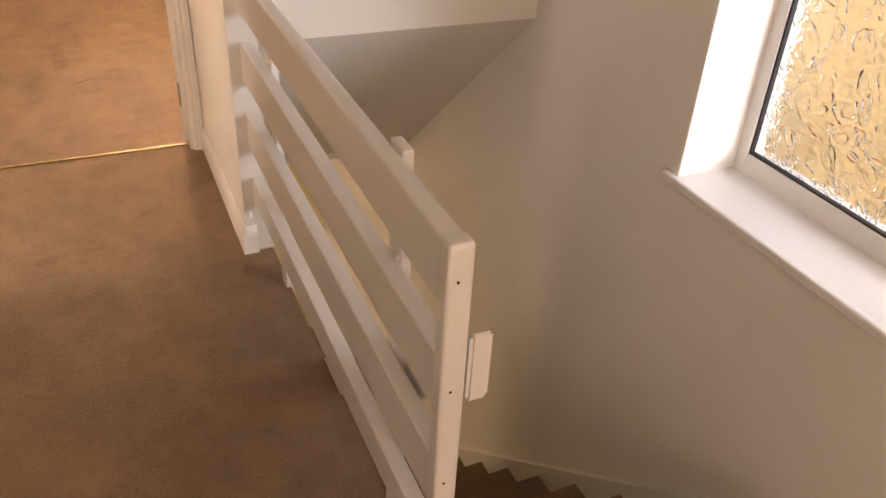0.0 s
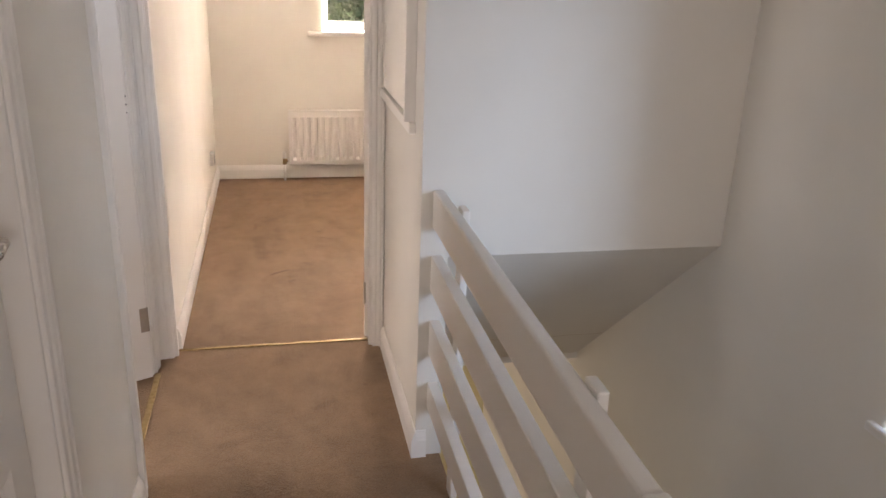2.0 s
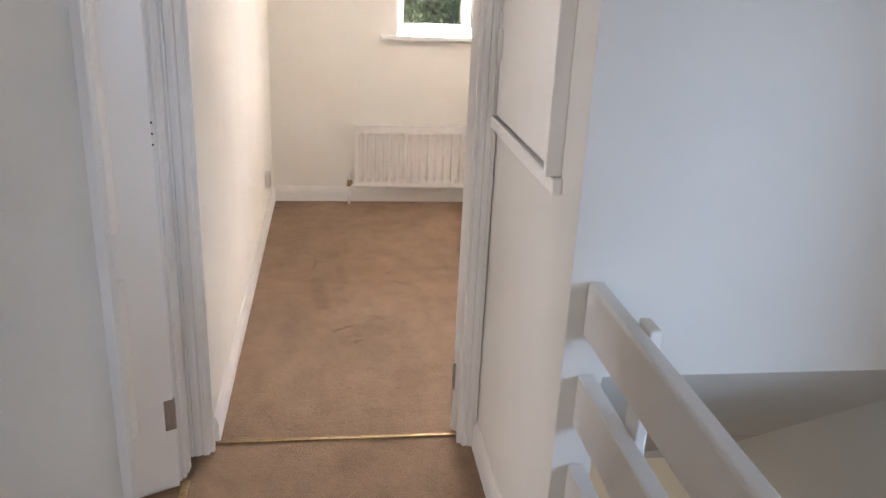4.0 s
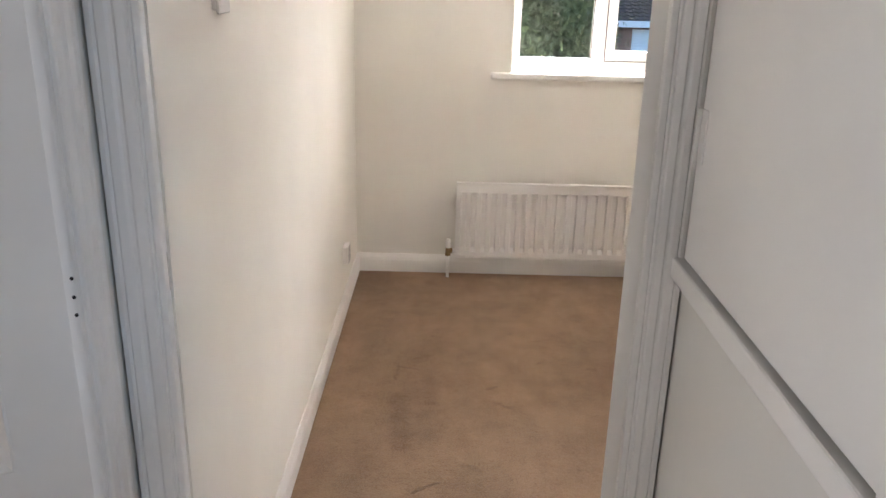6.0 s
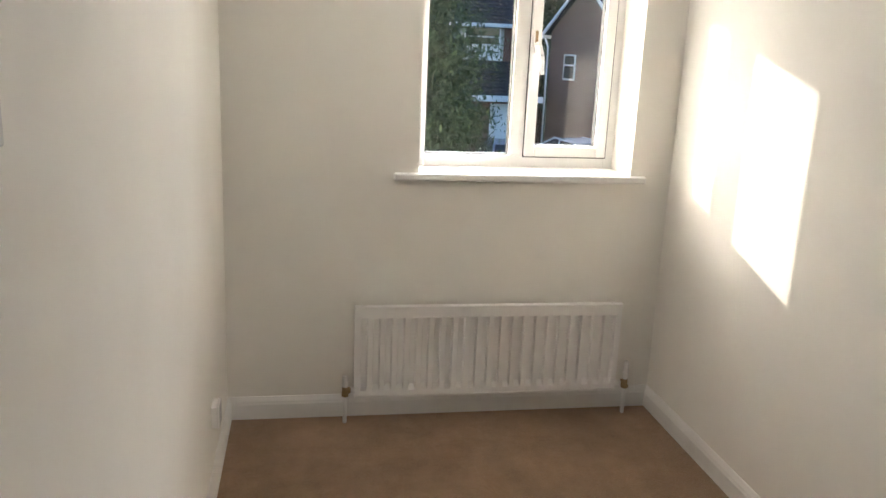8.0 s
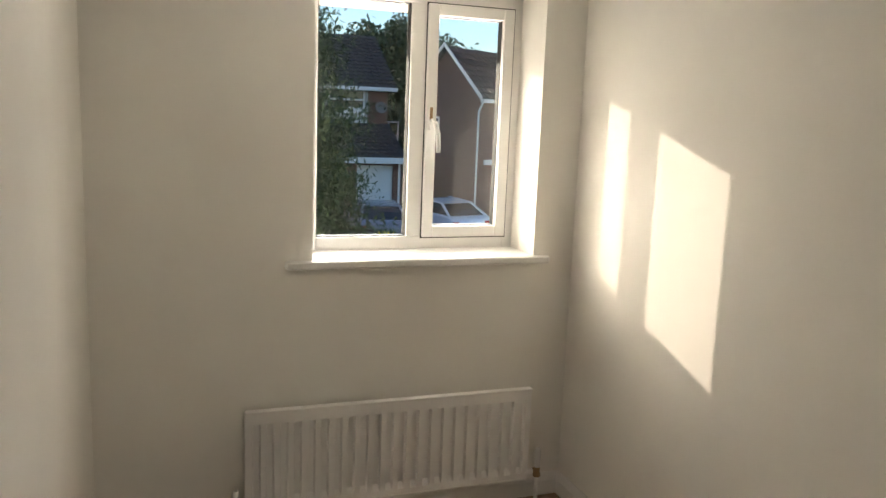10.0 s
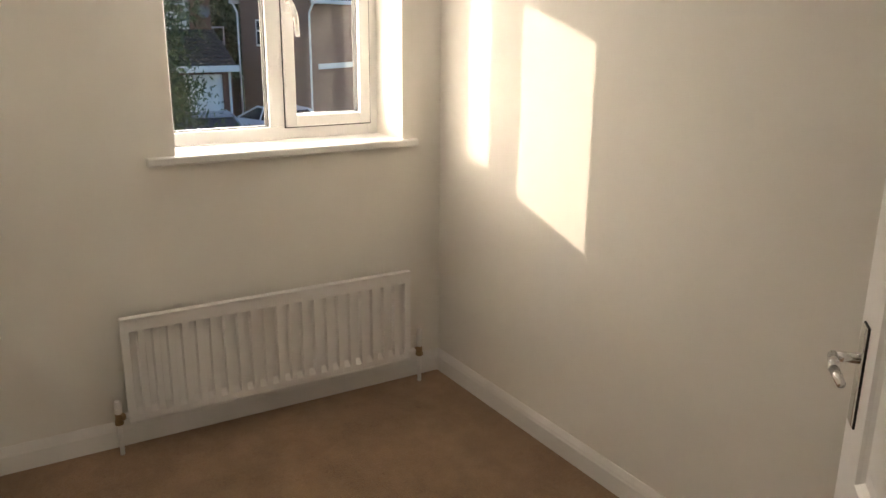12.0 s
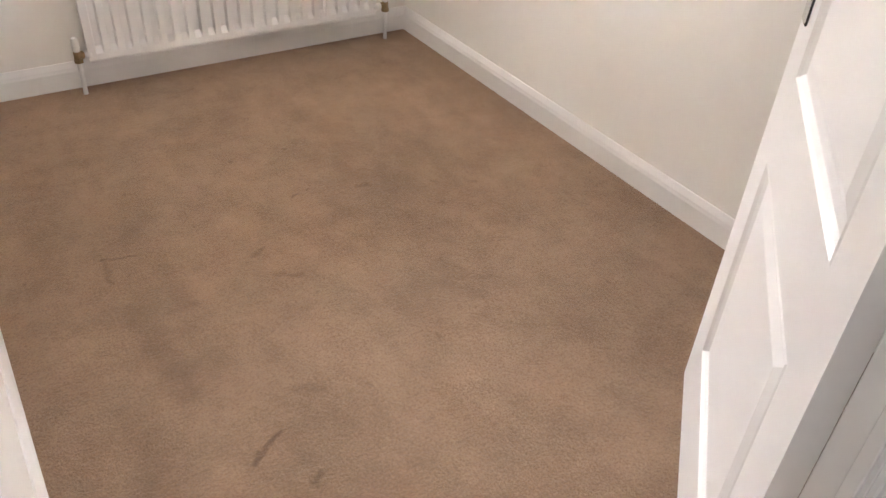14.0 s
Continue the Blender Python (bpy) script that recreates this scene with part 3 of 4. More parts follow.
# ---- balustrade ----
BT = 0.036
R_END = -2.42
bal = thing("balustrade", "white painted plank balustrade along the landing edge", "balustrade")
for z0, z1 in ((0.828, 0.95), (0.615, 0.735), (0.39, 0.512), (0.19, 0.285)):
    part("rail", boxes((RAIL_X, RAIL_X + BT, R_END + 0.034, HATCH_END - 0.001, z0, z1), bevel=0.008 if z0 > 0.8 else 0.004, seg=3), GLOSS, bal)
part("end_post", boxes((RAIL_X - 0.003, RAIL_X + BT + 0.003, R_END - 0.002, R_END + 0.034, 0.0, 0.953), bevel=0.008, seg=3), GLOSS, bal)
for y in (-1.12, -2.11):
    part("post", boxes((RAIL_X + BT, RAIL_X + BT + 0.022, y - 0.03, y + 0.03, -0.2, 0.958), bevel=0.004), GLOSS, bal)
hr = thing("handrail", "white painted stair handrail plank", "handrail")
HRS = prism([(-0.07, 0), (0.07, 0), (0.07, 0.04), (-0.07, 0.04)], (RAIL_X + BT + 0.016, -2.405, 0.70), (RAIL_X + BT + 0.016, -0.95, 0.70 - SLOPE * 1.455), (0, 0, 1), (1, 0, 0))
bmesh.ops.bevel(HRS, geom=list(HRS.edges), offset=0.006, segments=2, affect="EDGES")
part("rail", HRS, GLOSS, hr)
for z in (0.89, 0.68, 0.47):
    bmn = bmesh.new()
    add_tube(bmn, (RAIL_X + 0.013, R_END - 0.0035, z), (RAIL_X + 0.013, R_END - 0.001, z), 0.0025, n=8)
    part("nail_head", bmn, DARK, bal, "small dark nail hole")

# ---- stairs ----
stairs = thing("staircase", "carpeted straight staircase going down", "staircase")
RISE = -GROUND / 13
GOING = RISE / SLOPE
for k in range(12):
    y0 = STAIR_TOP + k * GOING
    z = -(k + 1) * RISE
    bm = prism([(y0, z - RISE), (y0 + GOING + 0.004, z - RISE), (y0 + GOING + 0.004, z - 0.03), (y0 + GOING + 0.02, z - 0.024), (y0 + GOING + 0.024, z - 0.012), (y0 + GOING + 0.018, z - 0.002), (y0 + GOING + 0.008, z), (y0, z)],
               (RAIL_X + 0.052, 0, 0), (EAST - 0.026, 0, 0), (0, 1, 0), (0, 0, 1))
    part("step", bm, STAIRC, stairs)
part("string", prism([(STAIR_TOP - 0.15, 0.13), (STAIR_TOP, 0.07), (0.47, -SLOPE * 3.1 + 0.11), (0.47, -SLOPE * 3.1 - 0.2), (STAIR_TOP - 0.15, -0.2)],
     (EAST - 0.025, 0, 0), (EAST, 0, 0), (0, 1, 0), (0, 0, 1)), GLOSS, stairs, "cream painted wall string")


# ---- windows ----
def frame_bars(x0, x1, z0, z1, w, y0, y1, bevel=0.004):
    return boxes((x0, x0 + w, y0, y1, z0, z1), (x1 - w, x1, y0, y1, z0, z1), (x0 + w, x1 - w, y0, y1, z0, z0 + w), (x0 + w, x1 - w, y0, y1, z1 - w, z1), bevel=bevel)


win = thing("window_1", "white plastic double glazed casement window", "window", kind="structure")
FY0, FY1 = 3.035, 3.105
part("window_frame", boxes(
    (W0 - 0.02, 0.848, FY0, FY1, WZ0, WZ1), (1.68, W1 + 0.01, FY0, FY1, WZ0, WZ1),
    (0.848, 1.68, FY0, FY1, WZ0, 1.134), (0.848, 1.68, FY0, FY1, 2.096, WZ1),
    (1.232, 1.305, FY0, FY1, 1.134, 2.096), bevel=0.004), UPVC, win)
part("gasket", frame_bars(0.846, 1.234, 1.132, 2.098, 0.006, FY0 + 0.012, FY1 - 0.02, 0.0), GASKET, win, "black rubber glazing gasket")
sash = part("sash", frame_bars(1.300, 1.686, 1.13, 2.1, 0.048, FY0 - 0.012, FY1 - 0.008, 0.005), UPVC, win, "white casement sash")
part("sash_gap", frame_bars(1.2955, 1.6905, 1.1255, 2.1045, 0.006, FY0 - 0.003, FY0 + 0.01, 0.0), GASKET, sash, "dark weather seal round the sash")
part("gasket", frame_bars(1.346, 1.640, 1.176, 2.054, 0.005, FY0 + 0.012, FY1 - 0.02, 0.0), GASKET, sash)
for x0, x1, z0, z1 in ((0.848, 1.232, 1.134, 2.096), (1.348, 1.638, 1.178, 2.052)):
    for yp in (3.062, 3.082):
        pane = part("pane", boxes((x0, x1, yp, yp + 0.004, z0, z1)), GLASS, win)
        pane.visible_shadow = False
part("handle_base", boxes((1.313, 1.333, FY0 - 0.024, FY0 - 0.012, 1.585, 1.675), bevel=0.003), UPVC, win)
bm = bmesh.new()
for a, b in (((1.323, FY0 - 0.024, 1.625), (1.327, FY0 - 0.055, 1.62)), ((1.327, FY0 - 0.055, 1.62), (1.34, FY0 - 0.062, 1.575)), ((1.34, FY0 - 0.062, 1.575), (1.346, FY0 - 0.058, 1.495))):
    add_tube(bm, a, b, 0.010, 0.009)
part("window_handle", bm, UPVC, win, "white window lever handle", smooth=True)
part("handle_spindle", boxes((1.314, 1.326, FY0 - 0.03, FY0 - 0.022, 1.625, 1.68), bevel=0.002), OLDBRASS, win)
structure("window_sill_1", boxes((W0 - 0.105, W1 + 0.063, NORTH - 0.035, NORTH, 1.052, 1.084), bevel=0.009, seg=3), GLOSS, "white gloss window board with rounded nosing", "window sill")
structure("window_sill_inner", boxes((W0 + 0.001, W1 - 0.001, NORTH - 0.004, FY0 + 0.002, 1.055, 1.081)), GLOSS, "white gloss window board", "window sill")

lw = thing("window_2", "white plastic landing window with patterned obscure glass", "window", kind="structure")
FX0, FX1 = EAST + 0.19, EAST + 0.25


def frame_bars_x(y0, y1, z0, z1, w, x0, x1, bevel=0.004):
    return boxes((x0, x1, y0, y0 + w, z0, z1), (x0, x1, y1 - w, y1, z0, z1), (x0, x1, y0 + w, y1 - w, z0, z0 + w), (x0, x1, y0 + w, y1 - w, z1 - w, z1), bevel=bevel)


part("window_frame", frame_bars_x(L0 - 0.01, L1 + 0.02, LZ0 + 0.005, LZ1 + 0.01, 0.062, FX0, FX1), UPVC, lw)
part("gasket", frame_bars_x(L0 + 0.05, L1 - 0.04, LZ0 + 0.065, LZ1 - 0.05, 0.008, FX0 + 0.006, FX0 + 0.02, 0.0), GASKET, lw, "black rubber glazing gasket")
op = part("pane", boxes((FX0 + 0.022, FX0 + 0.028, L0 + 0.052, L1 - 0.042, LZ0 + 0.067, LZ1 - 0.052)), OBSCURE, lw, "patterned obscure glass pane")
op.visible_shadow = False
structure("window_sill_2", boxes((EAST - 0.022, EAST, L0 - 0.05, L1 + 0.04, LZ0 - 0.018, LZ0 + 0.010), bevel=0.006), GLOSS, "white gloss landing window board", "window sill")
structure("window_sill_2_inner", boxes((EAST - 0.004, FX0 + 0.002, L0 + 0.001, L1 - 0.001, LZ0 - 0.015, LZ0 + 0.008)), GLOSS, "white gloss landing window board", "window sill")
structure("reveal_lining", boxes((EAST + 0.001, FX0, L1 - 0.004, L1 + 0.001, LZ0 + 0.008, LZ1)), GLOSS, "white painted window reveal", "window reveal")

# ---- radiator ----
RX0, RX1, RZ0, RZ1, RY = 0.531, 1.712, 0.122, 0.52, 2.713
rad = thing("radiator", "white pressed steel panel radiator below the window", "radiator")
bm = bmesh.new()
N = 22
pitch = (RX1 - RX0 - 0.03) / N
zs = [(RZ0, 0.0), (RZ0 + 0.026, 0.0), (RZ0 + 0.05, 1.0), (RZ1 - 0.052, 1.0), (RZ1 - 0.044, 0.0), (RZ1, 0.0)]
xs = [(RX0, 0.0)]
for k in range(N):
    a = RX0 + 0.015 + k * pitch
    xs += [(a + pitch * 0.2, 0.0), (a + pitch * 0.22, 0.12), (a + pitch * 0.27, 0.9), (a + pitch * 0.31, 1.0), (a + pitch * 0.69, 1.0), (a + pitch * 0.73, 0.9), (a + pitch * 0.78, 0.12), (a + pitch * 0.8, 0.0)]
xs.append((RX1, 0.0))
grid = [[bm.verts.new((x, RY + 0.019 * cx * cz, z)) for x, cx in xs] for k, (z, cz) in enumerate(zs)]
for a, b in zip(grid, grid[1:]):
    for k in range(len(xs) - 1):
        bm.faces.new((a[k], a[k + 1], b[k + 1], b[k]))
part("panel", bm, RADW, rad)
part("back_plate", boxes((RX0, RX1, RY + 0.022, RY + 0.031, RZ0, RZ1), bevel=0.003), RADW, rad)
part("top_seam", boxes((RX0, RX1, RY - 0.006, RY + 0.024, RZ1 + 0.0005, RZ1 + 0.009), bevel=0.0035, seg=3), RADW, rad)
bm = bmesh.new()
add_tube(bm, (RX0 + 0.004, RY + 0.006, RZ0), (RX1 - 0.004, RY + 0.006, RZ0), 0.008)
part("bottom_seam", bm, RADW, rad, smooth=True)
part("bracket", boxes((RX0 + 0.15, RX0 + 0.18, RY + 0.031, NORTH, RZ0 + 0.05, RZ1 - 0.05)), RADW, rad)
part("bracket", boxes((RX1 - 0.18, RX1 - 0.15, RY + 0.031, NORTH, RZ0 + 0.05, RZ1 - 0.05)), RADW, rad)
for x, s, tall in ((RX0, -1, 0.05), (RX1, 1, 0.085)):
    px = x + s * (0.036 if s < 0 else 0.05)
    zc = RZ0 + 0.028
    bm = bmesh.new()
    add_tube(bm, (px, RY + 0.01, 0.0), (px, RY + 0.01, zc - 0.02), 0.0085)
    part("pipe", bm, RADW, rad, "white painted supply pipe", smooth=True)
    bm = bmesh.new()
    add_tube(bm, (px, RY + 0.01, zc - 0.024), (px, RY + 0.01, zc + 0.016), 0.013, n=8)
    add_tube(bm, (px, RY + 0.01, zc), (px - s * 0.026, RY + 0.01, zc), 0.011, n=8)
    add_tube(bm, (px, RY + 0.01, zc - 0.026), (px, RY + 0.01, zc - 0.012), 0.0165, n=6)
    add_tube(bm, (px - s * 0.012, RY + 0.01, zc), (px - s * 0.02, RY + 0.01, zc), 0.0155, n=6)
    part("valve_body", bm, OLDBRASS, rad, "tarnished brass valve body")
    bm = bmesh.new()
    add_tube(bm, (px - s * 0.024, RY + 0.01, zc), (x + s * -0.012, RY + 0.01, zc), 0.0125, n=12)
    part("tail", bm, RADW, rad, smooth=True)
    bm = lathe([(0.011, 0), (0.013, 0.006), (0.013, tall * 0.75), (0.010, tall), (0.004, tall + 0.002)], 14)
    bmesh.ops.translate(bm, vec=(px, RY + 0.01, zc + 0.016), verts=bm.verts)
    part("valve_cap", bm, PLASTIC, rad, "white plastic valve cap")

# ---- curtain pole ----
pole = thing("curtain_pole", "varnished pine curtain pole with turned finials", "curtain pole")
PZ, PY = 2.228, NORTH - 0.07
bm = bmesh.new()
add_tube(bm, (0.665, PY, PZ), (1.81, PY, PZ), 0.014, n=16)
part("pole", bm, PINE, pole, smooth=True)
for x, s in ((0.665, -1), (1.81, 1)):
    bm = lathe([(0.014, 0), (0.02, 0.004), (0.02, 0.012), (0.012, 0.018), (0.011, 0.026), (0.019, 0.036), (0.023, 0.05), (0.0225, 0.064), (0.016, 0.076), (0.006, 0.082)], 20)
    bmesh.ops.rotate(bm, matrix=Matrix.Rotation(radians(90 * s), 3, "Y"), verts=bm.verts)
    bmesh.ops.translate(bm, vec=(x, PY, PZ), verts=bm.verts)
    part("finial", bm, PINE, pole, smooth=True)
for x in (0.74, 1.728):
    bm = boxes((x - 0.013, x + 0.013, PY - 0.005, NORTH - 0.012, PZ - 0.032, PZ - 0.008), bevel=0.004)
    add_box(bm, x - 0.019, x + 0.019, NORTH - 0.013, NORTH, PZ - 0.058, PZ + 0.012, bevel=0.004)
    add_tube(bm, (x - 0.013, PY, PZ), (x + 0.013, PY, PZ), 0.022, n=18)
    part("bracket", bm, PINE, pole)

# ---- switch and socket ----
sw = thing("light_switch", "white plastic single light switch on the wall", "light switch")
part("back_box", boxes((WEST, WEST + 0.011, 0.352, 0.420, 1.475, 1.546), bevel=0.003), PLASTIC, sw)
part("plate", boxes((WEST + 0.011, WEST + 0.018, 0.345, 0.427, 1.468, 1.552), bevel=0.003), PLASTIC, sw)
part("rocker_surround", boxes((WEST + 0.0178, WEST + 0.0186, 0.3785, 0.3935, 1.496, 1.524)), DARK, sw, "dark gap round the rocker")
rk = boxes((WEST + 0.016, WEST + 0.026, 0.3805, 0.3915, 1.498, 1.522), bevel=0.002)
bmesh.ops.rotate(rk, cent=(WEST + 0.019, 0.386, 1.51), matrix=Matrix.Rotation(radians(-11), 3, "Y"), verts=rk.verts)
part("rocker", rk, PLASTIC, sw)
for y in (0.3575, 0.4145):
    bm = bmesh.new()
    add_tube(bm, (WEST + 0.0175, y, 1.51), (WEST + 0.0186, y, 1.51), 0.0042, n=12)
    part("screw", bm, STEEL, sw, "dull metal screw head")

so = thing("wall_socket", "white plastic wall socket above the skirting", "wall socket")
part("back_box", boxes((WEST, WEST + 0.02, 2.21, 2.29, 0.25, 0.33), bevel=0.003), PLASTIC, so)
part("plate", boxes((WEST + 0.02, WEST + 0.028, 2.207, 2.293, 0.247, 0.333), bevel=0.003), PLASTIC, so)
for y, z, w, h in ((2.25, 0.305, 0.004, 0.009), (2.239, 0.28, 0.007, 0.004), (2.261, 0.28, 0.007, 0.004)):
    part("pin_hole", boxes((WEST + 0.0278, WEST + 0.0284, y - w / 2, y + w / 2, z - h / 2, z + h / 2)), DARK, so)


# ---- outside ----
def far_plane(name, x0, x1, y0, y1, z, mat, label, cat):
    bm = bmesh.new()
    bm.faces.new([bm.verts.new(p) for p in ((x0, y0, z), (x1, y0, z), (x1, y1, z), (x0, y1, z))])
    return structure(name, bm, mat, label, cat)


YARD = GROUND - 0.15
far_plane("ground", -1500, 1500, -1500, 1500, YARD - 0.05, GRASS, "short green lawn", "ground")
structure("road", boxes((-60, 60, 13.5, 20.5, YARD - 0.2, YARD - 0.03)), ASPHALT, "grey asphalt road", "road")
structure("pavement", boxes((-60, 60, 20.5, 22.3, YARD - 0.2, YARD + 0.07), bevel=0.01), PEBBLE, "pale concrete pavement with kerb", "pavement")
structure("driveway", boxes((3.5, 13.5, 22.3, 30, YARD - 0.2, YARD + 0.05)), ASPHALT, "dark asphalt driveway", "driveway")

eaves = thing("roof_eaves", "peach soffit and white gutter above the window", "eaves", kind="structure")
part("soffit", boxes((-3.2, 2.6, 3.1, 4.08, 2.187, 2.21)), SOFFIT, eaves)
part("fascia", boxes((-3.2, 2.6, 4.08, 4.1, 2.2, 2.36)), FASCIA, eaves)
part("roof", prism([(-6.5, 2.55), (4.1, 2.32), (4.1, 2.38), (-1.5, 5.4), (-6.5, 2.6)], (-3.2, 0, 0), (2.6, 0, 0), (0, 1, 0), (0, 0, 1)), TILE, eaves)


def tiled_slope(length, slope_len, width=0.30, gauge=0.30):
    """Interlocking tiles on a plane: x along the eaves, y up the slope; each course laps the one below."""
    nx, ny = int(length / width), int(slope_len / gauge)
    verts, faces = [], []
    prof = ((0.0, 0.0), (0.18, 0.035), (0.42, 0.035), (0.6, 0.0), (1.0, 0.0))
    for j in range(ny):
        lift = noise.noise((j * 3.1, 0.4, 0.0)) * 0.006
        row = []
        for i in range(nx):
            for p, q in prof[:-1] if i < nx - 1 else prof:
                row.append(((i + p) * width, q))
        b = len(verts)
        verts += [(x, j * gauge, 0.045 + q + lift) for x, q in row] + [(x, (j + 1) * gauge + 0.02, 0.0 + q + lift) for x, q in row] + [(x, j * gauge, 0.0) for x, q in row]
        n = len(row)
        for k in range(n - 1):
            faces.append((b + k, b + k + 1, b + n + k + 1, b + n + k))
            faces.append((b + 2 * n + k, b + 2 * n + k + 1, b + k + 1, b + k))
    me = bpy.data.meshes.new("roof_tiles")
    me.from_pydata(verts, [], faces)
    me.materials.append(TILE)
    return me


def slope_on(parent, origin, along, up, length, slope_len):
    along, up = Vector(along).normalized(), Vector(up).normalized()
    ob = new("roof_tiles", tiled_slope(length, slope_len))
    ob.parent = parent
    m = Matrix((along, up, along.cross(up))).transposed().to_4x4()
    ob.matrix_basis = Matrix.Translation(origin) @ m
    return tagged(ob, "dark concrete interlocking roof tiles", kind="stuff")


def far_window(parent, x, y, z, w, h, lights=2, transom=0.35):
    f = part("window", boxes((x, x + 0.06, y - 0.06, y, z, z + h), (x + w - 0.06, x + w, y - 0.06, y, z, z + h), (x + 0.06, x + w - 0.06, y - 0.06, y, z, z + 0.07), (x + 0.06, x + w - 0.06, y - 0.06, y, z + h - 0.06, z + h), (x + 0.06, x + w - 0.06, y - 0.06, y, z + h * (1 - transom), z + h * (1 - transom) + 0.07)), FASCIA, parent, "white framed window")
    part("pane", boxes((x + 0.06, x + w - 0.06, y - 0.03, y - 0.02, z + 0.07, z + h * (1 - transom))), CARGLASS, f)
    part("pane", boxes((x + 0.06, x + w - 0.06, y - 0.03, y - 0.02, z + h * (1 - transom) + 0.07, z + h - 0.06)), CARGLASS, f)
    part("sill", boxes((x - 0.08, x + w + 0.08, y - 0.12, y, z - 0.07, z)), FASCIA, f)
    part("net_curtain", boxes((x + 0.08, x + w - 0.08, y - 0.04, y - 0.035, z + 0.08, z + h * 0.45)), FASCIA, f)


# brick house across the road with an integral garage
ha = thing("house", "dark brick house with grey tiled roof and white garage", "house")
AX1, AY = 9.2, 32.3
part("wall", boxes((-2.0, AX1, AY, AY + 7.5, YARD, 2.72)), BRICK, ha)
part("gable", prism([(AY, 2.72), (AY + 7.5, 2.72), (AY + 3.75, 5.0)], (AX1 - 0.3, 0, 0), (AX1, 0, 0), (0, 1, 0), (0, 0, 1)), BRICK, ha)
slope_on(ha, (-2.2, AY - 0.35, 2.66), (1, 0, 0), (0, 3.75, 2.28), AX1 + 2.5, 4.75)
part("roof_back", prism([(AY + 3.7, 5.06), (AY + 7.8, 2.6), (AY + 7.8, 2.5), (AY + 3.7, 4.9)], (-2.2, 0, 0), (AX1 + 0.3, 0, 0), (0, 1, 0), (0, 0, 1)), TILE, ha)
part("roof_deck", prism([(AY - 0.35, 2.56), (AY + 3.72, 5.0), (AY + 3.72, 4.86), (AY - 0.3, 2.5)], (-2.2, 0, 0), (AX1 + 0.3, 0, 0), (0, 1, 0), (0, 0, 1)), TILE, ha)
part("gutter", boxes((-2.2, AX1 + 0.3, AY - 0.47, AY - 0.33, 2.52, 2.68), bevel=0.03), FASCIA, ha)
part("panel_cladding", boxes((6.0, 8.35, AY - 0.05, AY, 1.15, 2.5)), PEBBLE, ha)
far_window(ha, 6.7, AY - 0.05, 1.3, 1.5, 1.25)
part("garage_wall", boxes((3.0, 7.35, 29.8, AY, YARD, 0.0), (8.8, 9.15, 29.8, AY, YARD, 0.0), (7.35, 8.8, 29.8, AY, -0.35, 0.0)), BRICK, ha)
gd = part("garage_door", boxes((7.35, 8.8, 29.88, 29.94, YARD, -0.35)), FASCIA, ha, "white up-and-over garage door")
for k in range(5):
    part("rib", boxes((7.4, 8.75, 29.865, 29.88, YARD + 0.25 + k * 0.45, YARD + 0.6 + k * 0.45), bevel=0.008), FASCIA, gd)
slope_on(ha, (2.8, 29.35, -0.02), (1, 0, 0), (0, 2.9, 1.27), 6.5, 3.1)
part("garage_roof", prism([(29.35, -0.12), (AY, 1.2), (AY, 1.1), (29.4, -0.16)], (2.8, 0, 0), (9.28, 0, 0), (0, 1, 0), (0, 0, 1)), TILE, ha)
part("garage_fascia", boxes((2.8, 9.28, 29.25, 29.36, -0.25, -0.02), bevel=0.02), FASCIA, ha)
bm = bmesh.new()
add_tube(bm, (9.02, 29.7, -0.2), (9.02, 29.7, YARD), 0.045)
part("downpipe", bm, FASCIA, ha)
bm = lathe([(0.02, 0.0), (0.14, 0.014), (0.22, 0.042), (0.25, 0.07), (0.246, 0.074), (0.02, 0.02)], 20)
bmesh.ops.rotate(bm, matrix=Matrix.Rotation(radians(75), 3, "X"), verts=bm.verts)
bmesh.ops.translate(bm, vec=(8.85, AY - 0.25, 1.85), verts=bm.verts)
dish = part("satellite_dish", bm, DISHGREY, ha, "grey satellite dish")
bm = bmesh.new()
add_tube(bm, (8.85, AY - 0.22, 1.85), (8.85, AY, 1.7), 0.025)
part("dish_arm", bm, STEEL, dish)

# gabled house beside it, turned to the west
hb2 = thing("house", "red brick house with steep white-edged gable", "house", (10.95, 30.0, 0), 210.0)
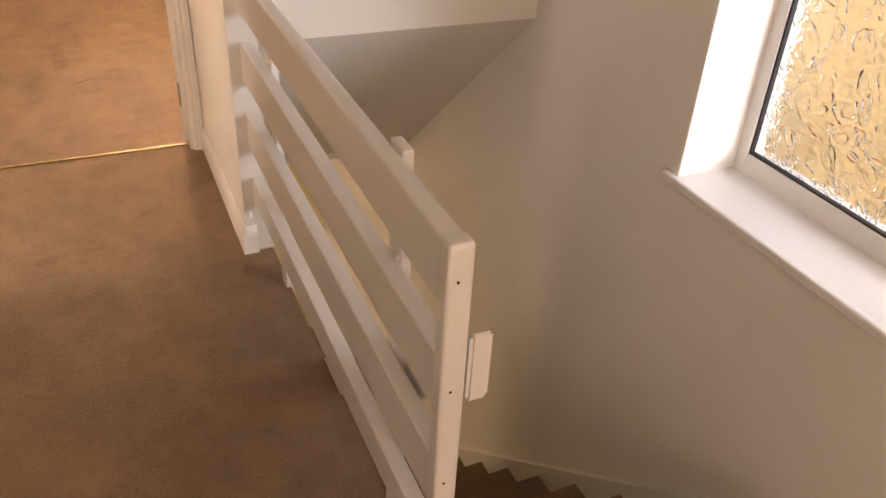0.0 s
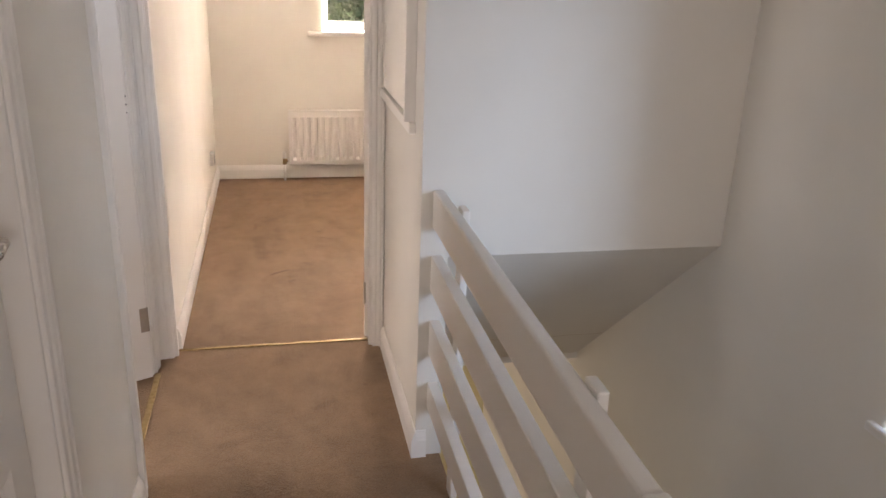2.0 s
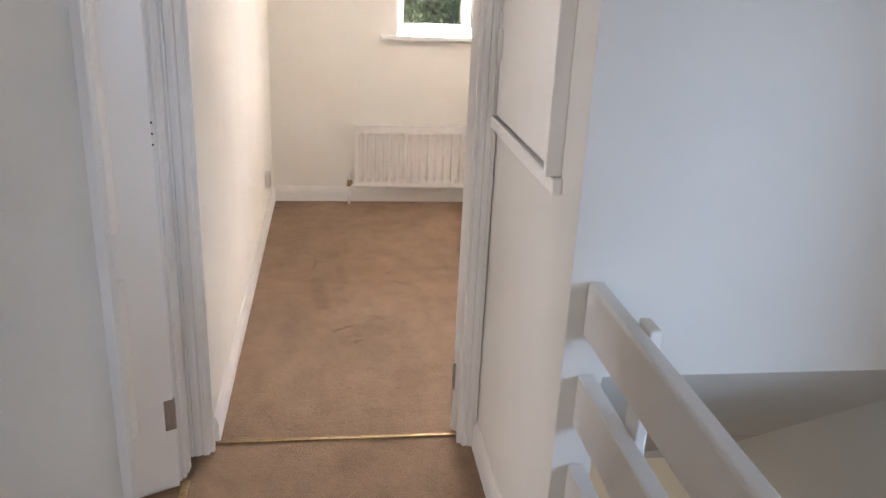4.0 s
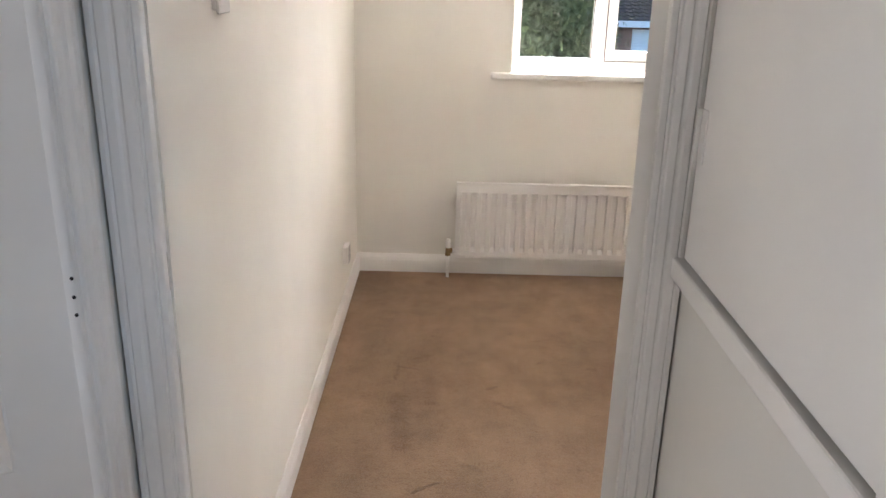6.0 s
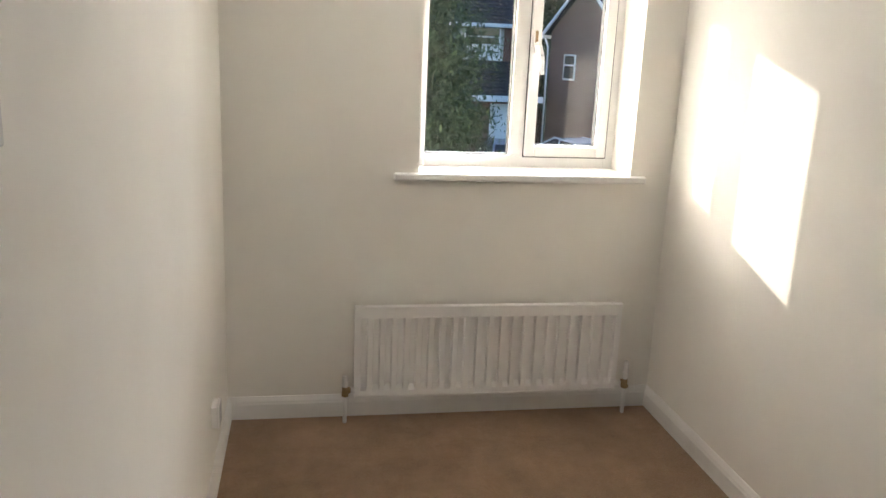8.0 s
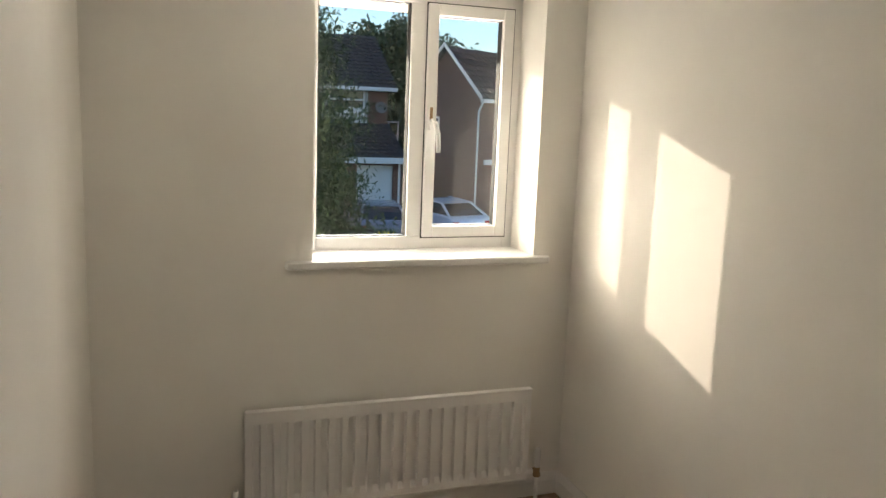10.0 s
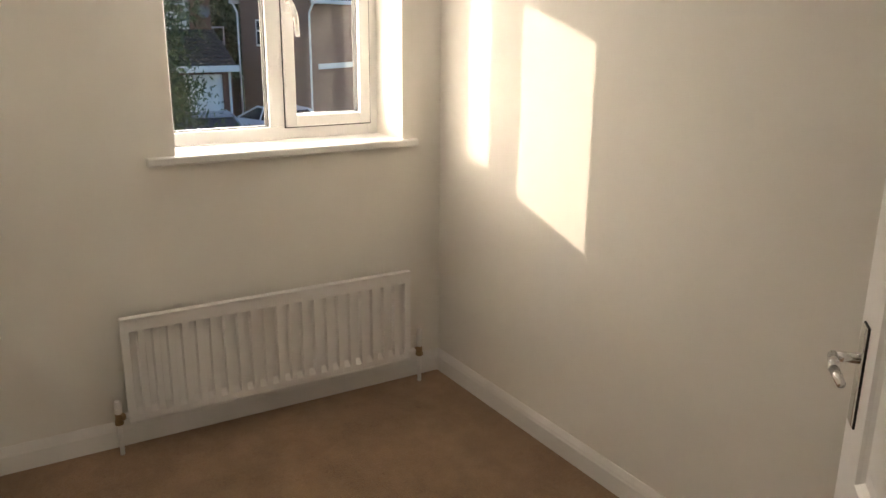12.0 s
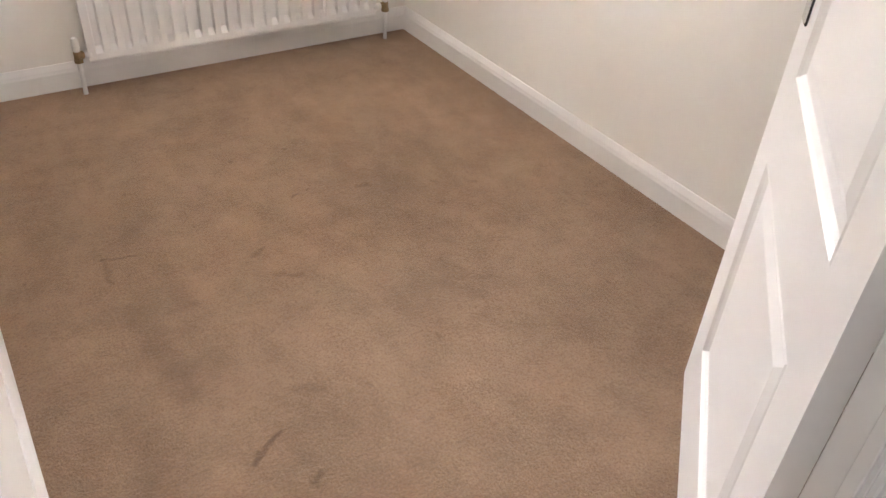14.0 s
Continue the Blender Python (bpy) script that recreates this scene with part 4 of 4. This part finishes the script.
# local x points out of the gable, local y runs along it
GW, GE, GR = 1.69, 2.6, 4.3
part("wall", boxes((-9, 0, -GW, GW, YARD, GE)), BRICK, hb2)
part("gable", prism([(-GW, GE), (GW, GE), (0, GR)], (-0.3, 0, 0), (0, 0, 0), (0, 1, 0), (0, 0, 1)), BRICK, hb2)
for s_ in (-1, 1):
    along = (-1, 0, 0) if s_ == 1 else (1, 0, 0)
    org = (0.2, GW + 0.25, GE - 0.28) if s_ == 1 else (-9, -GW - 0.25, GE - 0.28)
    slope_on(hb2, org, along, (0, -s_ * (GW + 0.25), GR - GE + 0.32), 9.2, math.hypot(GW + 0.25, GR - GE + 0.32) + 0.02)
    part("roof_deck", prism([(s_ * (GW + 0.25), GE - 0.3), (0, GR + 0.02), (0, GR - 0.1), (s_ * GW, GE - 0.12)], (-9, 0, 0), (0.2, 0, 0), (0, 1, 0), (0, 0, 1)), TILE, hb2)
    part("bargeboard", prism([(s_ * (GW + 0.28), GE - 0.36), (0, GR + 0.02), (0, GR + 0.16), (s_ * (GW + 0.28), GE - 0.18)], (0.2, 0, 0), (0.26, 0, 0), (0, 1, 0), (0, 0, 1)), FASCIA, hb2)
    part("gutter", boxes((-9, 0.2, s_ * (GW + 0.22), s_ * (GW + 0.36), GE - 0.42, GE - 0.28)), FASCIA, hb2)
    bm = bmesh.new()
    add_tube(bm, (0.1, s_ * (GW + 0.28), GE - 0.35), (0.1, s_ * (GW + 0.05), GE - 0.75), 0.037)
    add_tube(bm, (0.1, s_ * (GW + 0.05), GE - 0.75), (0.1, s_ * (GW + 0.05), YARD), 0.037)
    part("downpipe", bm, FASCIA, hb2)
part("window", boxes((0, 0.05, -0.9, -0.3, 0.6, 1.6)), FASCIA, hb2, "small white framed window")
part("pane", boxes((0.05, 0.06, -0.84, -0.36, 0.68, 1.15), (0.05, 0.06, -0.84, -0.36, 1.22, 1.54)), CARGLASS, hb2)
part("band", boxes((-9, -0.4, GW, GW + 0.06, -0.2, 0.0)), FASCIA, hb2)

# neighbouring house seen through the obscure glass
hn = thing("house", "sunlit buff brick house beyond the landing window", "house")
part("wall", boxes((5.6, 12, -7, 9.0, YARD, 2.5)), BUFF, hn)
part("roof", prism([(5.3, 2.45), (12.3, 2.45), (8.8, 5.2)], (0, -7.2, 0), (0, 9.2, 0), (1, 0, 0), (0, 0, 1)), TILE, hn)
part("fence", boxes((3.6, 3.65, -7, 3.4, YARD, -0.9)), wood_material("orange_fence_wood", (0.42, 0.2, 0.07), (0.3, 0.13, 0.05), 0.8), hn, "orange timber fence panels")

fen = thing("fence", "dark timber fence between the houses", "fence")
for k in range(9):
    part("board", boxes((9.25 + k * 0.145, 9.385 + k * 0.145, 33.0, 33.03, YARD, -0.75)), FENCE, fen)
gh = thing("greenhouse", "white framed glass lean-to between the houses", "greenhouse")
bm = bmesh.new()
for k in range(4):
    add_tube(bm, (9.4 + k * 0.45, 36, -0.75), (9.4 + k * 0.45, 36, 1.3), 0.03, n=6)
for k in range(4):
    add_tube(bm, (9.4, 36, -0.6 + k * 0.62), (10.75, 36, -0.6 + k * 0.62), 0.03, n=6)
part("glazing_bar", bm, FASCIA, gh)
part("panel", boxes((9.4, 10.75, 36.03, 36.05, YARD, 0.6)), PEBBLE, gh)


# ---- cars ----
def car(name, label, at, rz, paint):
    c = thing(name, label, "car", at, rz)
    W = 0.9
    # side profile, nose at +y
    lower = [(-2.3, 0.42), (-2.34, 0.62), (-2.28, 0.86), (-2.05, 0.97), (-1.3, 1.0), (0.75, 0.98), (1.75, 0.86), (2.2, 0.68), (2.3, 0.45), (2.2, 0.25), (-2.2, 0.25)]
    bm = prism(lower, (-W, 0, 0), (W, 0, 0), (0, 1, 0), (0, 0, 1))
    bmesh.ops.bevel(bm, geom=list(bm.edges), offset=0.09, segments=3, profile=0.6, affect="EDGES")
    part("body", bm, paint, c, smooth=True)
    bm = bmesh.new()
    rings = []
    for y, z, w in ((-2.0, 0.93, 0.80), (-1.25, 1.34, 0.62), (-0.5, 1.44, 0.60), (0.1, 1.40, 0.61), (1.1, 0.95, 0.80)):
        rings.append((y, z, w))
    top = [[bm.verts.new((sx * w, y, z)) for sx in (-1, 1)] for y, z, w in rings]
    base = [[bm.verts.new((sx * 0.82, y, 0.93)) for sx in (-1, 1)] for y, z, w in rings]
    for a, b in zip(top, top[1:]):
        bm.faces.new((a[0], a[1], b[1], b[0]))
    for k in range(len(rings) - 1):
        for sx in (0, 1):
            bm.faces.new((top[k][sx], top[k + 1][sx], base[k + 1][sx], base[k][sx]))
    bmesh.ops.remove_doubles(bm, verts=bm.verts, dist=0.01)
    part("glasshouse", bm, CARGLASS, c, "dark tinted car windows")
    bm = bmesh.new()
    v = [[bm.verts.new((sx * (w + 0.02), y, z + 0.012)) for sx in (-1, 1)] for y, z, w in ((-1.3, 1.33, 0.62), (-0.5, 1.44, 0.60), (0.15, 1.395, 0.61))]
    for a, b in zip(v, v[1:]):
        bm.faces.new((a[0], a[1], b[1], b[0]))
    part("roof", bm, paint, c)
    for sx in (-1, 1):
        bm = bmesh.new()
        add_tube(bm, (sx * 0.80, -2.0, 0.95), (sx * 0.63, -1.25, 1.35), 0.05)
        add_tube(bm, (sx * 0.80, 1.08, 0.97), (sx * 0.62, 0.1, 1.41), 0.035)
        add_tube(bm, (sx * 0.63, -1.25, 1.36), (sx * 0.62, 0.1, 1.42), 0.035)
        add_tube(bm, (sx * 0.82, -0.35, 0.95), (sx * 0.62, -0.35, 1.42), 0.03)
        part("pillar", bm, paint, c)
        part("tail_light", boxes((sx * 0.86 - 0.12 * (sx > 0) - 0.12 * (sx < 0) * 0 - 0.22 * (sx > 0), sx * 0.86 + 0.22 * (sx < 0) + 0.02, -2.36, -2.2, 0.68, 0.82), bevel=0.02), REDLENS, c, "red tail light")
        for y in (-1.4, 1.4):
            bm = bmesh.new()
            add_tube(bm, (sx * 0.70, y, 0.33), (sx * 0.92, y, 0.33), 0.33, n=24)
            wheel = part("wheel", bm, RUBBER, c)
            bm = bmesh.new()
            add_tube(bm, (sx * 0.9, y, 0.33), (sx * 0.93, y, 0.33), 0.21, n=20)
            part("rim", bm, CHROME, wheel)
    part("number_plate", boxes((-0.26, 0.26, -2.37, -2.34, 0.55, 0.66)), PLATE, c, "yellow rear number plate")
    part("bumper", boxes((-0.85, 0.85, -2.38, -2.2, 0.28, 0.44), bevel=0.05), paint, c)
    return c


car("car", "grey saloon car parked on the driveway", (7.4, 27.0, YARD + 0.05), -6.0, CARGREY)
car("car", "white car parked beside the grey car", (10.0, 27.9, YARD + 0.05), 15.0, CARWHITE)


# ---- trees ----
def leaf_cloud(centres, leaf, per, spread, rng, droop=0.0, slim=0.45):
    n = len(centres) * per
    c = np.repeat(np.array(centres, float), per, axis=0) + rng.normal(0, 1, (n, 3)) * spread
    d = rng.normal(0, 1, (n, 3))
    d[:, 2] -= droop
    d /= np.linalg.norm(d, axis=1)[:, None]
    e = np.cross(d, rng.normal(0, 1, (n, 3)))
    e /= np.linalg.norm(e, axis=1)[:, None]
    size = leaf * rng.uniform(0.6, 1.3, n)[:, None]
    quad = np.stack([c - d * size, c + e * size * slim, c + d * size, c - e * size * slim], 1).reshape(-1, 3)
    me = bpy.data.meshes.new("crown")
    me.from_pydata(quad.tolist(), [], np.arange(4 * n).reshape(-1, 4).tolist())
    return me


def broad_tree(label, at, height, radius, seed, leaf=0.16, clumps=420):
    rng = np.random.default_rng(seed)
    t = thing("tree", label, "tree", at)
    bm = bmesh.new()
    add_tube(bm, (0, 0, 0), (0.1, 0, height * 0.45), 0.28, 0.18)
    limbs = []
    for k in range(9):
        a = k * 2.4
        end = (radius * 0.7 * math.cos(a), radius * 0.7 * math.sin(a), height * (0.55 + 0.38 * rng.random()))
        limbs.append(end)
        add_tube(bm, (0.1, 0, height * (0.3 + 0.02 * k)), end, 0.11, 0.03, n=8)
    part("trunk", bm, BARK, t)
    cs = []
    while len(cs) < clumps:
        p = rng.uniform(-1, 1, 3)
        r = np.linalg.norm(p)
        if 0.35 < r < 1 and noise.noise(tuple(p * 2.3 + seed)) > -0.18:
            cs.append((p[0] * radius, p[1] * radius, height * 0.66 + p[2] * height * 0.36))
    me = leaf_cloud(cs, leaf * 1.15, 60, 0.34, rng)
    me.materials.append(LEAF)
    ob = new("crown", me)
    ob.parent = t
    return t


def conifer(label, at, height, radius, seed):
    rng = np.random.default_rng(seed)
    t = thing("tree", label, "tree", at)
    bm = bmesh.new()
    add_tube(bm, (0, 0, 0), (0, 0, height * 0.95), 0.2, 0.03)
    cs = []
    for k in range(520):
        f = rng.random() ** 1.25
        z = 0.25 + f * (height - 0.3)
        r = radius * (1 - f) ** 0.72 * rng.uniform(0.75, 1.12) * (0.8 + 0.2 * min(1.0, f * 8))
        a = rng.uniform(0, 2 * math.pi)
        for q in np.linspace(0.35, 1.0, 5):
            cs.append((math.cos(a) * r * q, math.sin(a) * r * q, z + 0.18 * (1 - q) - 0.35 * q * q * r * 0.4 + 0.1))
        if k % 4 == 0:
            add_tube(bm, (0, 0, z), (math.cos(a) * r * 0.9, math.sin(a) * r * 0.9, z - 0.1), 0.03, 0.01, n=6)
    part("trunk", bm, BARK, t)
    me = leaf_cloud(cs, 0.042, 150, 0.15, rng, droop=0.9, slim=0.3)
    me.materials.append(CONIFER)
    ob = new("crown", me)
    ob.parent = t
    return t


conifer("tall green conifer with drooping feathery branches", (0.75, 9.8, YARD), 9.0, 2.75, 3)
broad_tree("large leafy tree behind the houses", (13.2, 45, YARD), 9.4, 3.9, 5)
broad_tree("leafy tree behind the grey roofed house", (9.2, 50, YARD), 7.8, 3.6, 7)
broad_tree("leafy tree beyond the gabled house", (19.5, 52, YARD), 8.2, 3.8, 9)
broad_tree("small leafy tree in the back garden", (11.6, 41, YARD), 4.6, 1.9, 11, 0.12, 220)
